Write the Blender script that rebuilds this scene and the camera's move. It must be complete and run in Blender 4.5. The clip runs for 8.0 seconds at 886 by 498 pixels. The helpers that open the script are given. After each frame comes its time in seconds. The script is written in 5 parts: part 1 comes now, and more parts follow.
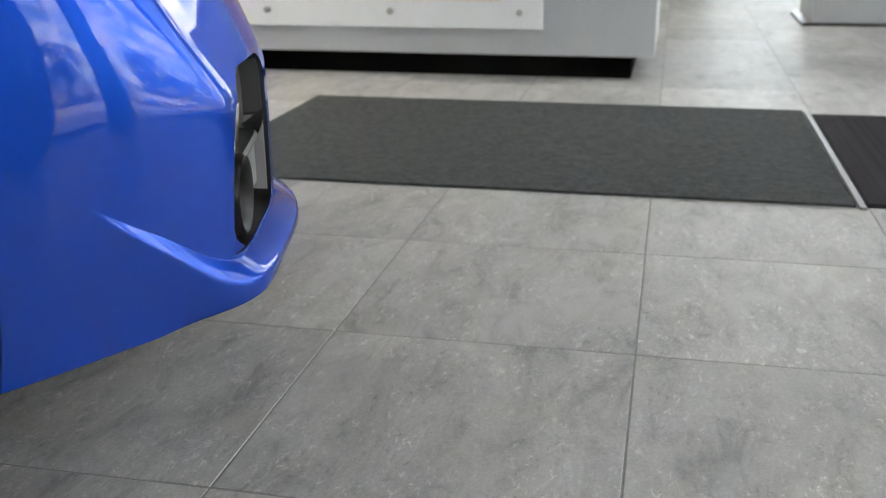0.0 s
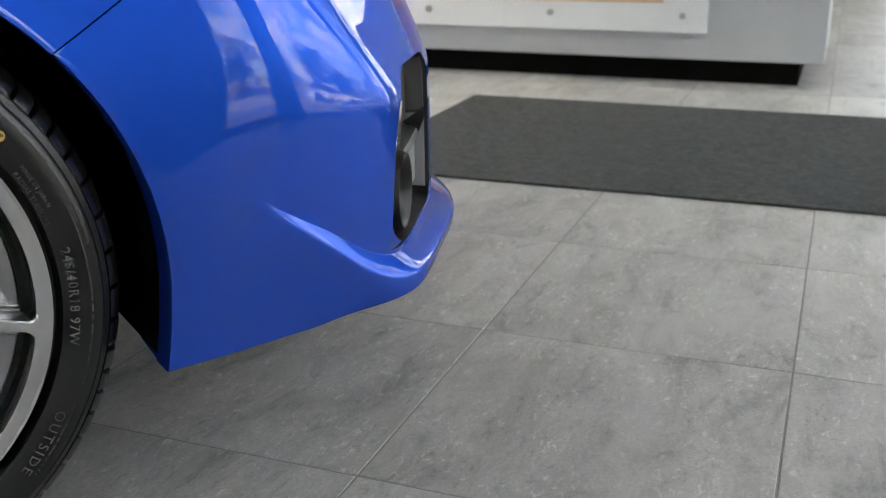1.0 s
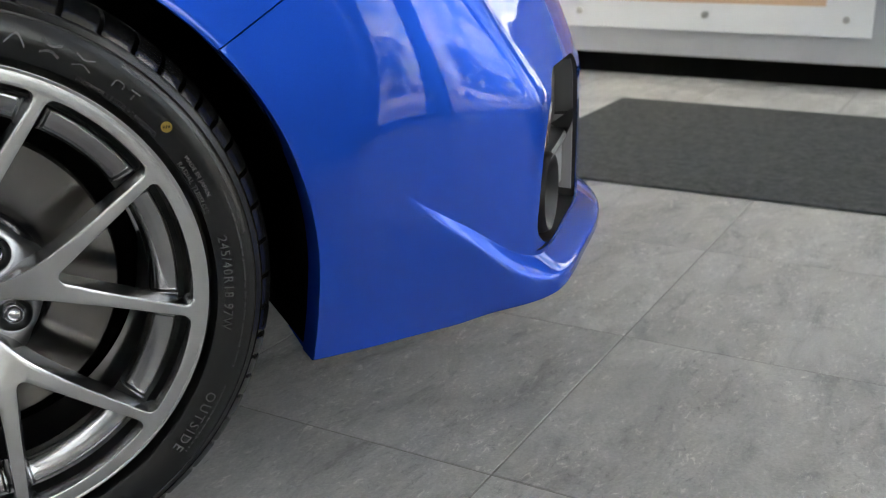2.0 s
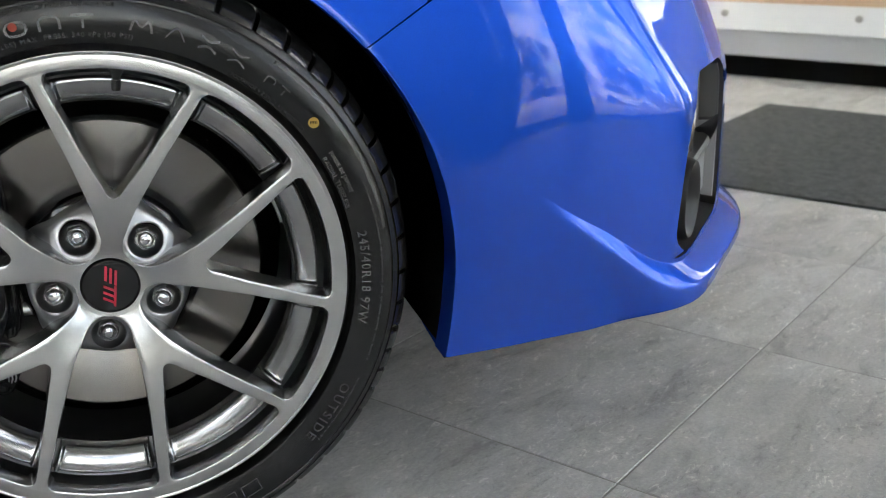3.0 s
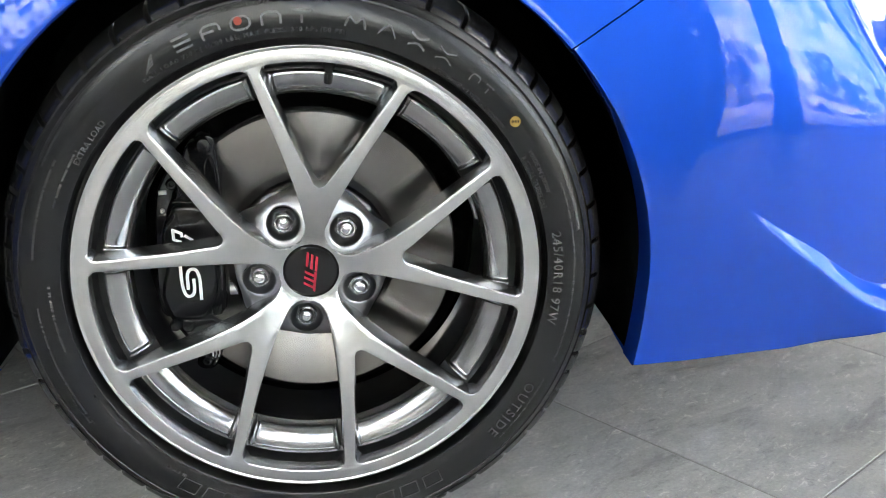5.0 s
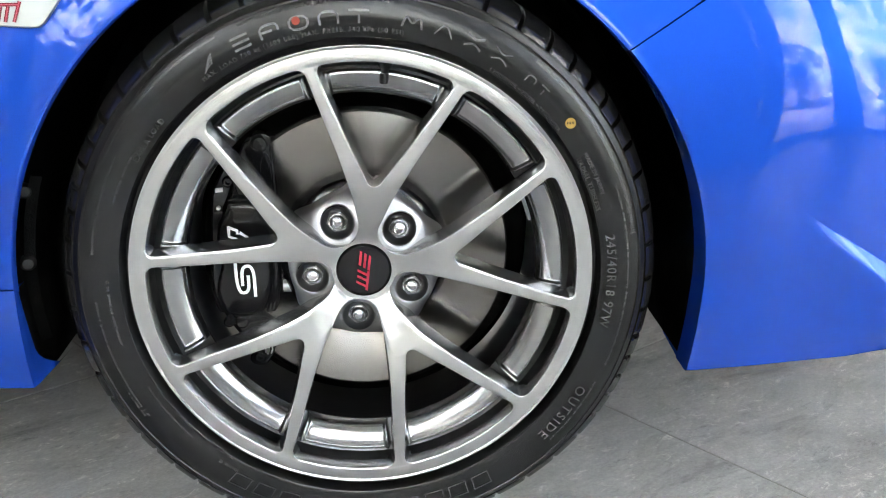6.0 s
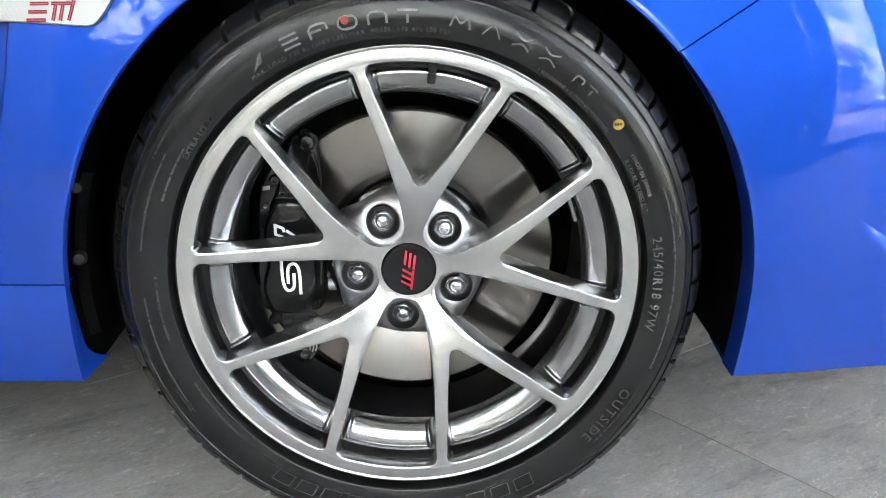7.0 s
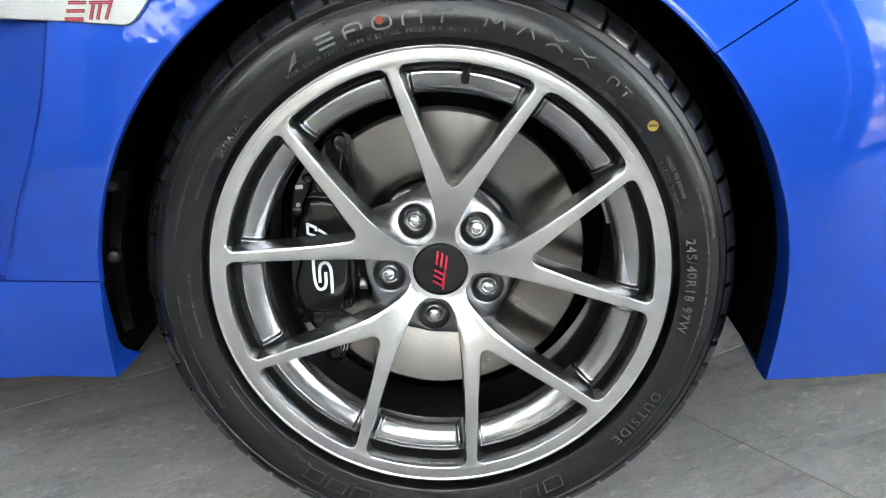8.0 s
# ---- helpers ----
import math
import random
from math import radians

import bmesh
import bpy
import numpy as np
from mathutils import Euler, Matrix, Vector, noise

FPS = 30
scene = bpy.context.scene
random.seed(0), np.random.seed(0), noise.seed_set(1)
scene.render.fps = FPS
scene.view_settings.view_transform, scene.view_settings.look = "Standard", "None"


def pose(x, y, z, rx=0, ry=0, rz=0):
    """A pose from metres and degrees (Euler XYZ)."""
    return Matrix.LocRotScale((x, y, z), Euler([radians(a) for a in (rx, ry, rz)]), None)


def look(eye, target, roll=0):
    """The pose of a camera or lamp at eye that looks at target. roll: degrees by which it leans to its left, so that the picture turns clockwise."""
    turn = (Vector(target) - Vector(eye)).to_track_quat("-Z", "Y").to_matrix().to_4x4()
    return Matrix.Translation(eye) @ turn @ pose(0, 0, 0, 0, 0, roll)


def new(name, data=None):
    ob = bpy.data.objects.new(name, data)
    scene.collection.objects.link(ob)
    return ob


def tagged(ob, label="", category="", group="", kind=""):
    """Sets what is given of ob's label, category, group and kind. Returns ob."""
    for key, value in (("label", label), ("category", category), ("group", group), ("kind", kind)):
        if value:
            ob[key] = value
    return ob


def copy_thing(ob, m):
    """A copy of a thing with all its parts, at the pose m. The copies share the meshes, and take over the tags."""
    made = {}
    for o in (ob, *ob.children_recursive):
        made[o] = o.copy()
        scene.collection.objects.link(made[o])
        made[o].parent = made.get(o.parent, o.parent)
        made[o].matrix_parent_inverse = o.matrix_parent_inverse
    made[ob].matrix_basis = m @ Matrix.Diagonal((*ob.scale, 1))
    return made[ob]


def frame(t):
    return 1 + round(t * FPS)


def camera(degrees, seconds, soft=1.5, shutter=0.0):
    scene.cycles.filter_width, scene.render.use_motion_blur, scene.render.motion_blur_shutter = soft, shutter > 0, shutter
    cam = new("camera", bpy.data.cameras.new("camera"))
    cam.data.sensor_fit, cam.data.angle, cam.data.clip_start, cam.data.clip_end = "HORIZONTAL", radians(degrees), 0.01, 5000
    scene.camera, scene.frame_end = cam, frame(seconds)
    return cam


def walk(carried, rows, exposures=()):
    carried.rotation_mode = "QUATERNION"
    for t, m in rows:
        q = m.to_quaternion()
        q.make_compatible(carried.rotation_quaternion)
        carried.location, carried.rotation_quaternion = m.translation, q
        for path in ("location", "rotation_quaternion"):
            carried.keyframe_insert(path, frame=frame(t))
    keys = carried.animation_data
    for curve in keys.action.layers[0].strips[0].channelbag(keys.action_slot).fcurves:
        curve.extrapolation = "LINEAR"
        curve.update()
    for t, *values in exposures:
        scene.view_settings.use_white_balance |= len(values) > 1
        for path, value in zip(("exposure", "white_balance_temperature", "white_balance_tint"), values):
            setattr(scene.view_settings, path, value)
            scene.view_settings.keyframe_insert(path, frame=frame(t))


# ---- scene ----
# The car stands along x, its nose towards +x; the face of its right front wheel lies in y = 0.
# The building's grid is turned against the car: axis a runs towards the counter, axis b towards the glass front.
LENS = 46.85
cam = camera(LENS, 8.0, soft=0.65)
cam.data.dof.use_dof, cam.data.dof.focus_distance, cam.data.dof.aperture_fstop = True, 1.12, 8.0
# seconds, eye x, y, z, yaw, pitch, lean
PATH = [
    (0.0, 0.068, -1.031, 0.682, -41.07, -18.77, -0.52),
    (0.5, 0.064, -1.028, 0.682, -36.98, -18.72, -0.58),
    (1.0, 0.059, -1.026, 0.683, -32.43, -18.66, -0.61),
    (1.5, 0.056, -1.025, 0.683, -28.27, -18.60, -0.72),
    (3.0, 0.045, -1.021, 0.685, -16.68, -18.46, -0.77),
    (3.5, 0.041, -1.020, 0.685, -13.34, -18.41, -0.79),
    (4.0, 0.037, -1.019, 0.685, -10.41, -18.31, -0.80),
    (4.5, 0.033, -1.018, 0.684, -8.04, -18.28, -0.77),
    (6.0, 0.027, -1.017, 0.684, -3.22, -18.20, -0.77),
    (6.5, 0.025, -1.017, 0.684, -1.96, -18.14, -0.78),
    (7.0, 0.024, -1.016, 0.684, -0.73, -18.17, -0.79),
    (7.5, 0.022, -1.015, 0.685, 0.32, -18.25, -0.78),
    (8.0, 0.018, -1.015, 0.685, 0.82, -18.20, -0.77),
]
EXPOSURES = [(0.0, 2.64, 7000, 7), (1.5, 2.66, 7000, 7), (3.0, 2.96, 6900, 6), (4.5, 3.56, 6900, 6), (6.0, 3.87, 6900, 6), (7.0, 3.92, 6900, 6), (8.0, 3.83, 6900, 6)]
walk(cam, [(t, pose(x, y, z, 90 + pitch, 0, yaw) @ pose(0, 0, 0, 0, 0, lean)) for t, x, y, z, yaw, pitch, lean in PATH], EXPOSURES)

# ---- the building's grid ----
GRID = radians(36.4)
TILE = 0.497
DA = Vector((math.cos(GRID), math.sin(GRID), 0))
DB = Vector((math.sin(GRID), -math.cos(GRID), 0))
ORIGIN = Vector((0.972, 0.284, 0))


def ground(a, b, z=0.0):
    """A point of the building's grid, in world metres."""
    return ORIGIN + DA * a + DB * b + Vector((0, 0, z))


def grid_pose(a, b, z=0.0):
    """Local x runs along a, local y against b, z up."""
    p = ground(a, b, z)
    return Matrix(((DA.x, -DB.x, 0, p.x), (DA.y, -DB.y, 0, p.y), (0, 0, 1, p.z), (0, 0, 0, 1)))


# ---- daylight ----
world = bpy.data.worlds.new("sky")
scene.world = world
world.use_nodes = True
wn, wl = world.node_tree.nodes, world.node_tree.links
background = wn["Background"]
SUN_ELEVATION, SUN_YAW = 42.0, 150.0
sky = wn.new("ShaderNodeTexSky")
sky.sky_type, sky.sun_disc = "NISHITA", False
sky.sun_elevation, sky.sun_rotation = radians(SUN_ELEVATION), radians(90 - SUN_YAW)
coords, cloud = wn.new("ShaderNodeTexCoord"), wn.new("ShaderNodeTexNoise")
stretch = wn.new("ShaderNodeMapping")
stretch.inputs["Scale"].default_value = (1.6, 1.6, 4.5)
cloud.inputs["Scale"].default_value, cloud.inputs["Detail"].default_value, cloud.inputs["Roughness"].default_value = 4.2, 8.0, 0.62
cover = wn.new("ShaderNodeValToRGB")
cover.color_ramp.elements[0].position, cover.color_ramp.elements[1].position = 0.43, 0.60
white = wn.new("ShaderNodeMix")
white.data_type = "RGBA"
white.inputs["B"].default_value = (9.0, 8.8, 8.5, 1)
wl.new(coords.outputs["Generated"], stretch.inputs["Vector"])
wl.new(stretch.outputs["Vector"], cloud.inputs["Vector"])
wl.new(cloud.outputs["Fac"], cover.inputs["Fac"])
wl.new(cover.outputs["Color"], white.inputs["Factor"])
wl.new(sky.outputs["Color"], white.inputs["A"])
wl.new(white.outputs["Result"], background.inputs["Color"])
background.inputs["Strength"].default_value = 0.15
sun = new("sun", bpy.data.lights.new("sun", "SUN"))
sun.data.energy, sun.data.angle, sun.data.color = 2.5, radians(0.6), (1.0, 0.95, 0.87)
to_sun = Vector((math.cos(radians(SUN_YAW)) * math.cos(radians(SUN_ELEVATION)), math.sin(radians(SUN_YAW)) * math.cos(radians(SUN_ELEVATION)), math.sin(radians(SUN_ELEVATION))))
sun.matrix_world = look(to_sun * 30, (0, 0, 0))


# ---- materials ----
def material(name, color, rough=0.5, metal=0.0, spec=0.5, coat=0.0, coat_rough=0.03):
    m = bpy.data.materials.new(name)
    m.use_nodes = True
    s = m.node_tree.nodes["Principled BSDF"]
    s.inputs["Base Color"].default_value = (*color, 1)
    s.inputs["Roughness"].default_value, s.inputs["Metallic"].default_value = rough, metal
    s.inputs["Specular IOR Level"].default_value = spec
    s.inputs["Coat Weight"].default_value, s.inputs["Coat Roughness"].default_value = coat, coat_rough
    return m


def node(m, kind, **values):
    n = m.node_tree.nodes.new(kind)
    for key, value in values.items():
        n.inputs[key.replace("_", " ")].default_value = value
    return n


def link(m, a, out, b, into):
    m.node_tree.links.new(a.outputs[out], b.inputs[into])


def shader(m):
    return m.node_tree.nodes["Principled BSDF"]


def ramp(m, stops):
    r = m.node_tree.nodes.new("ShaderNodeValToRGB")
    while len(r.color_ramp.elements) < len(stops):
        r.color_ramp.elements.new(0.5)
    for e, (p, c) in zip(r.color_ramp.elements, stops):
        e.position, e.color = p, (*c, 1) if len(c) == 3 else c
    return r


def grain(m, scale, low, high, bump=0.0, detail=6.0, rough=0.6, distance=0.002, where="Object"):
    """Colour between low and high by noise at one scale, and a fine relief."""
    c = node(m, "ShaderNodeTexCoord")
    n = node(m, "ShaderNodeTexNoise", Scale=scale, Detail=detail, Roughness=rough)
    link(m, c, where, n, "Vector")
    r = ramp(m, [(0.3, low), (0.7, high)])
    link(m, n, "Fac", r, "Fac")
    link(m, r, "Color", shader(m), "Base Color")
    if bump:
        b = node(m, "ShaderNodeBump", Strength=bump, Distance=distance)
        link(m, n, "Fac", b, "Height")
        link(m, b, "Normal", shader(m), "Normal")
    return n, r


# mica paint: a blue flake layer of even colour under a clear coat
PAINT = material("blue_car_paint", (0.001, 0.050, 0.40))
PAINT.node_tree.nodes.remove(shader(PAINT))
c = node(PAINT, "ShaderNodeTexCoord")
n = node(PAINT, "ShaderNodeTexNoise", Scale=1100.0, Detail=6.0, Roughness=0.6)
link(PAINT, c, "Object", n, "Vector")
r = ramp(PAINT, [(0.3, (0.0060, 0.046, 0.335)), (0.7, (0.0080, 0.060, 0.425))])
link(PAINT, n, "Fac", r, "Fac")
flake, pigment = node(PAINT, "ShaderNodeBsdfGlossy", Roughness=0.40), node(PAINT, "ShaderNodeBsdfDiffuse")
link(PAINT, r, "Color", flake, "Color")
link(PAINT, r, "Color", pigment, "Color")
under = node(PAINT, "ShaderNodeMixShader", Fac=0.22)
PAINT.node_tree.links.new(flake.outputs[0], under.inputs[1])
PAINT.node_tree.links.new(pigment.outputs[0], under.inputs[2])
clear = node(PAINT, "ShaderNodeBsdfGlossy", Roughness=0.02, Color=(1, 1, 1, 1))
slant = node(PAINT, "ShaderNodeLayerWeight", Blend=0.5)
steep = node(PAINT, "ShaderNodeMath")
steep.operation = "POWER"
steep.inputs[1].default_value = 5.2
gloss = node(PAINT, "ShaderNodeMath")
gloss.operation = "MULTIPLY_ADD"
gloss.inputs[1].default_value, gloss.inputs[2].default_value = 0.85, 0.034
link(PAINT, slant, "Facing", steep, 0)
link(PAINT, steep, 0, gloss, 0)
coated = node(PAINT, "ShaderNodeMixShader")
link(PAINT, gloss, 0, coated, "Fac")
PAINT.node_tree.links.new(under.outputs[0], coated.inputs[1])
PAINT.node_tree.links.new(clear.outputs[0], coated.inputs[2])
PAINT.node_tree.links.new(coated.outputs[0], PAINT.node_tree.nodes["Material Output"].inputs["Surface"])
RUBBER = material("tyre_rubber", (0.005, 0.005, 0.0052), 0.26, 0.0, 0.35)
grain(RUBBER, 160.0, (0.0035, 0.0035, 0.0037), (0.0065, 0.0065, 0.0068), 0.12, distance=0.0004)
TREAD_RUBBER = material("glossy_tread_rubber", (0.005, 0.005, 0.0052), 0.20, 0.0, 0.85)
grain(TREAD_RUBBER, 120.0, (0.0035, 0.0035, 0.0037), (0.007, 0.007, 0.0073), 0.12, distance=0.0004)
# paler than the tyre: edge highlights of the raised letters put into the colour
EDGE_LIT_LETTER = material("raised_lettering_with_edge_light", (0.037, 0.037, 0.0375), 0.20, 0.0, 0.85)
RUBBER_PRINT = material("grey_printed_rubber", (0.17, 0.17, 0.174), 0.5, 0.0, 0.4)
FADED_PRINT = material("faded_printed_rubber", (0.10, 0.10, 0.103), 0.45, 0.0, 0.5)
ALLOY = material("forged_alloy", (0.52, 0.52, 0.525), 0.27, 1.0)
n, r = grain(ALLOY, 60.0, (0.475, 0.475, 0.478), (0.53, 0.53, 0.533), 0.0)
POLISHED = material("polished_alloy", (0.42, 0.42, 0.425), 0.30, 1.0)
grain(POLISHED, 50.0, (0.30, 0.30, 0.305), (0.35, 0.35, 0.355))
ALLOY_DARK = material("alloy_barrel", (0.36, 0.365, 0.375), 0.20, 1.0)
grain(ALLOY_DARK, 40.0, (0.29, 0.293, 0.30), (0.34, 0.344, 0.35), 0.0)
# alloy of the barrel's inside, the shade in its depth put into the colour
BARREL = material("shaded_inner_barrel", (0.014, 0.014, 0.015), 0.30, 0.5)
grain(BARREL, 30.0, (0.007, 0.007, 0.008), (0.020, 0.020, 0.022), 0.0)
STEEL = material("brake_disc_steel", (0.52, 0.49, 0.45), 0.26, 1.0)
c = node(STEEL, "ShaderNodeTexCoord")
wave = node(STEEL, "ShaderNodeTexWave", Scale=240.0, Distortion=3.0, Detail=2.0)
wave.wave_type, wave.rings_direction = "RINGS", "Y"
link(STEEL, c, "Object", wave, "Vector")
r = ramp(STEEL, [(0.0, (0.182, 0.172, 0.162)), (1.0, (0.200, 0.190, 0.179))])
link(STEEL, wave, "Fac", r, "Fac")
link(STEEL, r, "Color", shader(STEEL), "Base Color")
shader(STEEL).inputs["Anisotropic"].default_value = 1.0
shader(STEEL).inputs["Anisotropic Rotation"].default_value = 0.25
round_disc = node(STEEL, "ShaderNodeTangent")
round_disc.direction_type, round_disc.axis = "RADIAL", "Y"
link(STEEL, round_disc, "Tangent", shader(STEEL), "Tangent")
b = node(STEEL, "ShaderNodeBump", Strength=0.01, Distance=0.0002)
link(STEEL, wave, "Fac", b, "Height")
link(STEEL, b, "Normal", shader(STEEL), "Normal")
CHROME = material("chromed_steel", (0.62, 0.62, 0.63), 0.12, 1.0)
GUNMETAL = material("dark_steel", (0.20, 0.20, 0.205), 0.32, 1.0)
BLACK_GLOSS = material("gloss_black", (0.005, 0.005, 0.0055), 0.10, 0.0, 0.32)
CALIPER_PAINT = material("black_caliper_paint", (0.0025, 0.0025, 0.0028), 0.15, 0.0, 0.35)
grain(CALIPER_PAINT, 260.0, (0.002, 0.002, 0.0022), (0.004, 0.004, 0.0043), 0.10, distance=0.0008)
CAST_IRON = material("cast_black_iron", (0.003, 0.003, 0.0033), 0.11, 0.0, 0.5)
grain(CAST_IRON, 300.0, (0.002, 0.002, 0.0023), (0.004, 0.004, 0.0043), 0.05, distance=0.0006)
PLASTIC = material("black_grained_plastic", (0.005, 0.005, 0.0053), 0.40, 0.0, 0.35)
grain(PLASTIC, 400.0, (0.0035, 0.0035, 0.0037), (0.007, 0.007, 0.0073), 0.3, distance=0.0006)
LINER = material("black_felt_liner", (0.0016, 0.0016, 0.0016), 0.9, 0.0, 0.03)
grain(LINER, 90.0, (0.001, 0.001, 0.001), (0.0022, 0.0022, 0.0022), 0.5, distance=0.003)
SILVER_TRIM = material("silver_painted_plastic", (0.36, 0.365, 0.375), 0.35, 0.3)
RECESS_TRIM = material("satin_grey_plastic", (0.19, 0.193, 0.20), 0.30, 0.2)
GREY_TRIM = material("dark_grey_plastic", (0.030, 0.031, 0.032), 0.32, 0.0, 0.5)
RED = material("red_enamel", (0.34, 0.01, 0.03), 0.3, 0.0, 0.5)
DEEP_RED = material("deep_red_enamel", (0.13, 0.003, 0.012), 0.22, 0.0, 0.5)
WHITE_PRINT = material("white_print", (0.82, 0.82, 0.82), 0.4)
YELLOW = material("yellow_chalk_mark", (0.27, 0.17, 0.028), 0.7)
RED_MARK = material("red_chalk_mark", (0.20, 0.025, 0.012), 0.7)
SATIN = material("satin_silver_badge", (0.36, 0.37, 0.36), 0.36, 0.9)
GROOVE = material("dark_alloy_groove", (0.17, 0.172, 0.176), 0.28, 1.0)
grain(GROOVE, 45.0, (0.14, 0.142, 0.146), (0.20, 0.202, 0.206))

TILE_MAT = material("grey_porcelain_tile", (0.24, 0.24, 0.235), 0.42, 0.0, 0.3)


def tile_nodes(m):
    c = node(m, "ShaderNodeTexCoord")
    info = m.node_tree.nodes.new("ShaderNodeObjectInfo")
    shift = node(m, "ShaderNodeVectorMath")
    shift.operation = "MULTIPLY_ADD"
    shift.inputs[1].default_value = (37.0, 61.0, 17.0)
    link(m, info, "Random", shift, 0)
    link(m, c, "Object", shift, 2)
    def noise(scale, size, detail, rough, distortion=0.0, turn=0.0):
        stretch = node(m, "ShaderNodeMapping", Scale=scale, Rotation=(0, 0, turn))
        link(m, shift, 0, stretch, "Vector")
        n = node(m, "ShaderNodeTexNoise", Scale=size, Detail=detail, Roughness=rough, Distortion=distortion)
        link(m, stretch, "Vector", n, "Vector")
        return n
    cloudy = noise((1.0, 1.5, 1.0), 2.6, 7.0, 0.58, 0.3)
    streaks = noise((1.0, 2.3, 1.0), 6.5, 10.0, 0.68, 0.6, 0.12)
    scratches = noise((1.0, 2.0, 1.0), 46.0, 7.0, 0.74, 0.8, 0.3)
    patches = noise((1.0, 1.6, 1.0), 7.5, 5.0, 0.6, 0.4, 0.9)
    fine = noise((1.0, 1.0, 1.0), 240.0, 3.0, 0.6)
    base = ramp(m, [(0.34, (0.425, 0.422, 0.410)), (0.50, (0.480, 0.477, 0.465)), (0.66, (0.535, 0.531, 0.517))])
    link(m, cloudy, "Fac", base, "Fac")
    bands = ramp(m, [(0.33, (0.66, 0.66, 0.665)), (0.42, (0.88, 0.88, 0.88)), (0.52, (1, 1, 1)), (0.64, (1.10, 1.10, 1.09))])
    link(m, streaks, "Fac", bands, "Fac")
    # pale flecks and dark pits, thick in some patches and absent in others
    thick = ramp(m, [(0.38, (0.12, 0.12, 0.12)), (0.56, (1, 1, 1))])
    link(m, patches, "Fac", thick, "Fac")
    flecks = ramp(m, [(0.34, (0.62, 0.62, 0.625)), (0.44, (0.96, 0.96, 0.96)), (0.56, (1.0, 1.0, 1.0)), (0.62, (1.40, 1.39, 1.36)), (0.70, (1.75, 1.73, 1.68))])
    link(m, scratches, "Fac", flecks, "Fac")
    marks = node(m, "ShaderNodeMix")
    marks.data_type = "RGBA"
    marks.inputs["A"].default_value = (1, 1, 1, 1)
    link(m, thick, "Color", marks, "Factor")
    link(m, flecks, "Color", marks, "B")
    dust = ramp(m, [(0.3, (0.88, 0.88, 0.88)), (0.7, (1.09, 1.09, 1.09))])
    link(m, fine, "Fac", dust, "Fac")
    last = base
    for layer in (bands, marks, dust):
        mul = node(m, "ShaderNodeMix")
        mul.data_type, mul.blend_type = "RGBA", "MULTIPLY"
        mul.inputs["Factor"].default_value = 1.0
        link(m, last, "Color" if last is base else "Result", mul, "A")
        link(m, layer, "Result" if layer is marks else "Color", mul, "B")
        last = mul
    tone = ramp(m, [(0.0, (0.84, 0.84, 0.845)), (1.0, (1.08, 1.08, 1.075))])
    link(m, info, "Random", tone, "Fac")
    mul = node(m, "ShaderNodeMix")
    mul.data_type, mul.blend_type = "RGBA", "MULTIPLY"
    mul.inputs["Factor"].default_value = 1.0
    link(m, last, "Result", mul, "A")
    link(m, tone, "Color", mul, "B")
    link(m, mul, "Result", shader(m), "Base Color")
    gloss = ramp(m, [(0.3, (0.40, 0.40, 0.40)), (0.7, (0.54, 0.54, 0.54))])
    link(m, scratches, "Fac", gloss, "Fac")
    link(m, gloss, "Color", shader(m), "Roughness")
    b = node(m, "ShaderNodeBump", Strength=0.10, Distance=0.001)
    link(m, scratches, "Fac", b, "Height")
    link(m, b, "Normal", shader(m), "Normal")


tile_nodes(TILE_MAT)
GROUT = material("grey_grout", (0.32, 0.315, 0.30), 0.85)
grain(GROUT, 200.0, (0.23, 0.226, 0.215), (0.33, 0.323, 0.308), 0.3)
CARPET = material("charcoal_carpet", (0.03, 0.032, 0.033), 0.95, 0.0, 0.2)
n, r = grain(CARPET, 42.0, (0.018, 0.021, 0.022), (0.125, 0.134, 0.135), 0.9, 10.0, 0.85, 0.004)
RIB_MAT = material("ribbed_entrance_matting", (0.03, 0.029, 0.034), 0.95, 0.0, 0.2)
grain(RIB_MAT, 70.0, (0.024, 0.023, 0.028), (0.068, 0.065, 0.076), 0.7, 8.0, 0.7, 0.004)
ALUMINIUM = material("brushed_aluminium", (0.42, 0.42, 0.41), 0.45, 1.0)
GREY_LACQUER = material("light_grey_lacquer", (0.50, 0.52, 0.545), 0.32, 0.25, 0.5)
grain(GREY_LACQUER, 2.5, (0.47, 0.49, 0.515), (0.52, 0.54, 0.565))
WHITE_ACRYLIC = material("white_acrylic", (0.78, 0.80, 0.82), 0.22, 0.0, 0.5)
grain(WHITE_ACRYLIC, 3.0, (0.75, 0.77, 0.79), (0.80, 0.82, 0.84))
WARM_VENEER = material("pale_oak_veneer", (0.60, 0.44, 0.29), 0.4)
grain(WARM_VENEER, 6.0, (0.52, 0.37, 0.24), (0.66, 0.49, 0.33), 0.1)
PLINTH = material("black_plinth", (0.004, 0.004, 0.004), 0.8, 0.0, 0.05)
WALL = material("white_wall_paint", (0.74, 0.74, 0.73), 0.8)
grain(WALL, 3.0, (0.71, 0.71, 0.70), (0.77, 0.77, 0.76), 0.1)
# made dark so that the unseen front walls reflect little in the paint
GREY_WALL = material("dark_grey_unseen_wall", (0.09, 0.092, 0.095), 0.6)
grain(GREY_WALL, 4.0, (0.08, 0.082, 0.085), (0.10, 0.102, 0.105), 0.05)
MID_WALL = material("grey_wall_paint", (0.30, 0.30, 0.30), 0.8)
grain(MID_WALL, 3.0, (0.28, 0.28, 0.28), (0.32, 0.32, 0.32), 0.1)
CEILING = material("grey_ceiling", (0.50, 0.50, 0.495), 0.85)
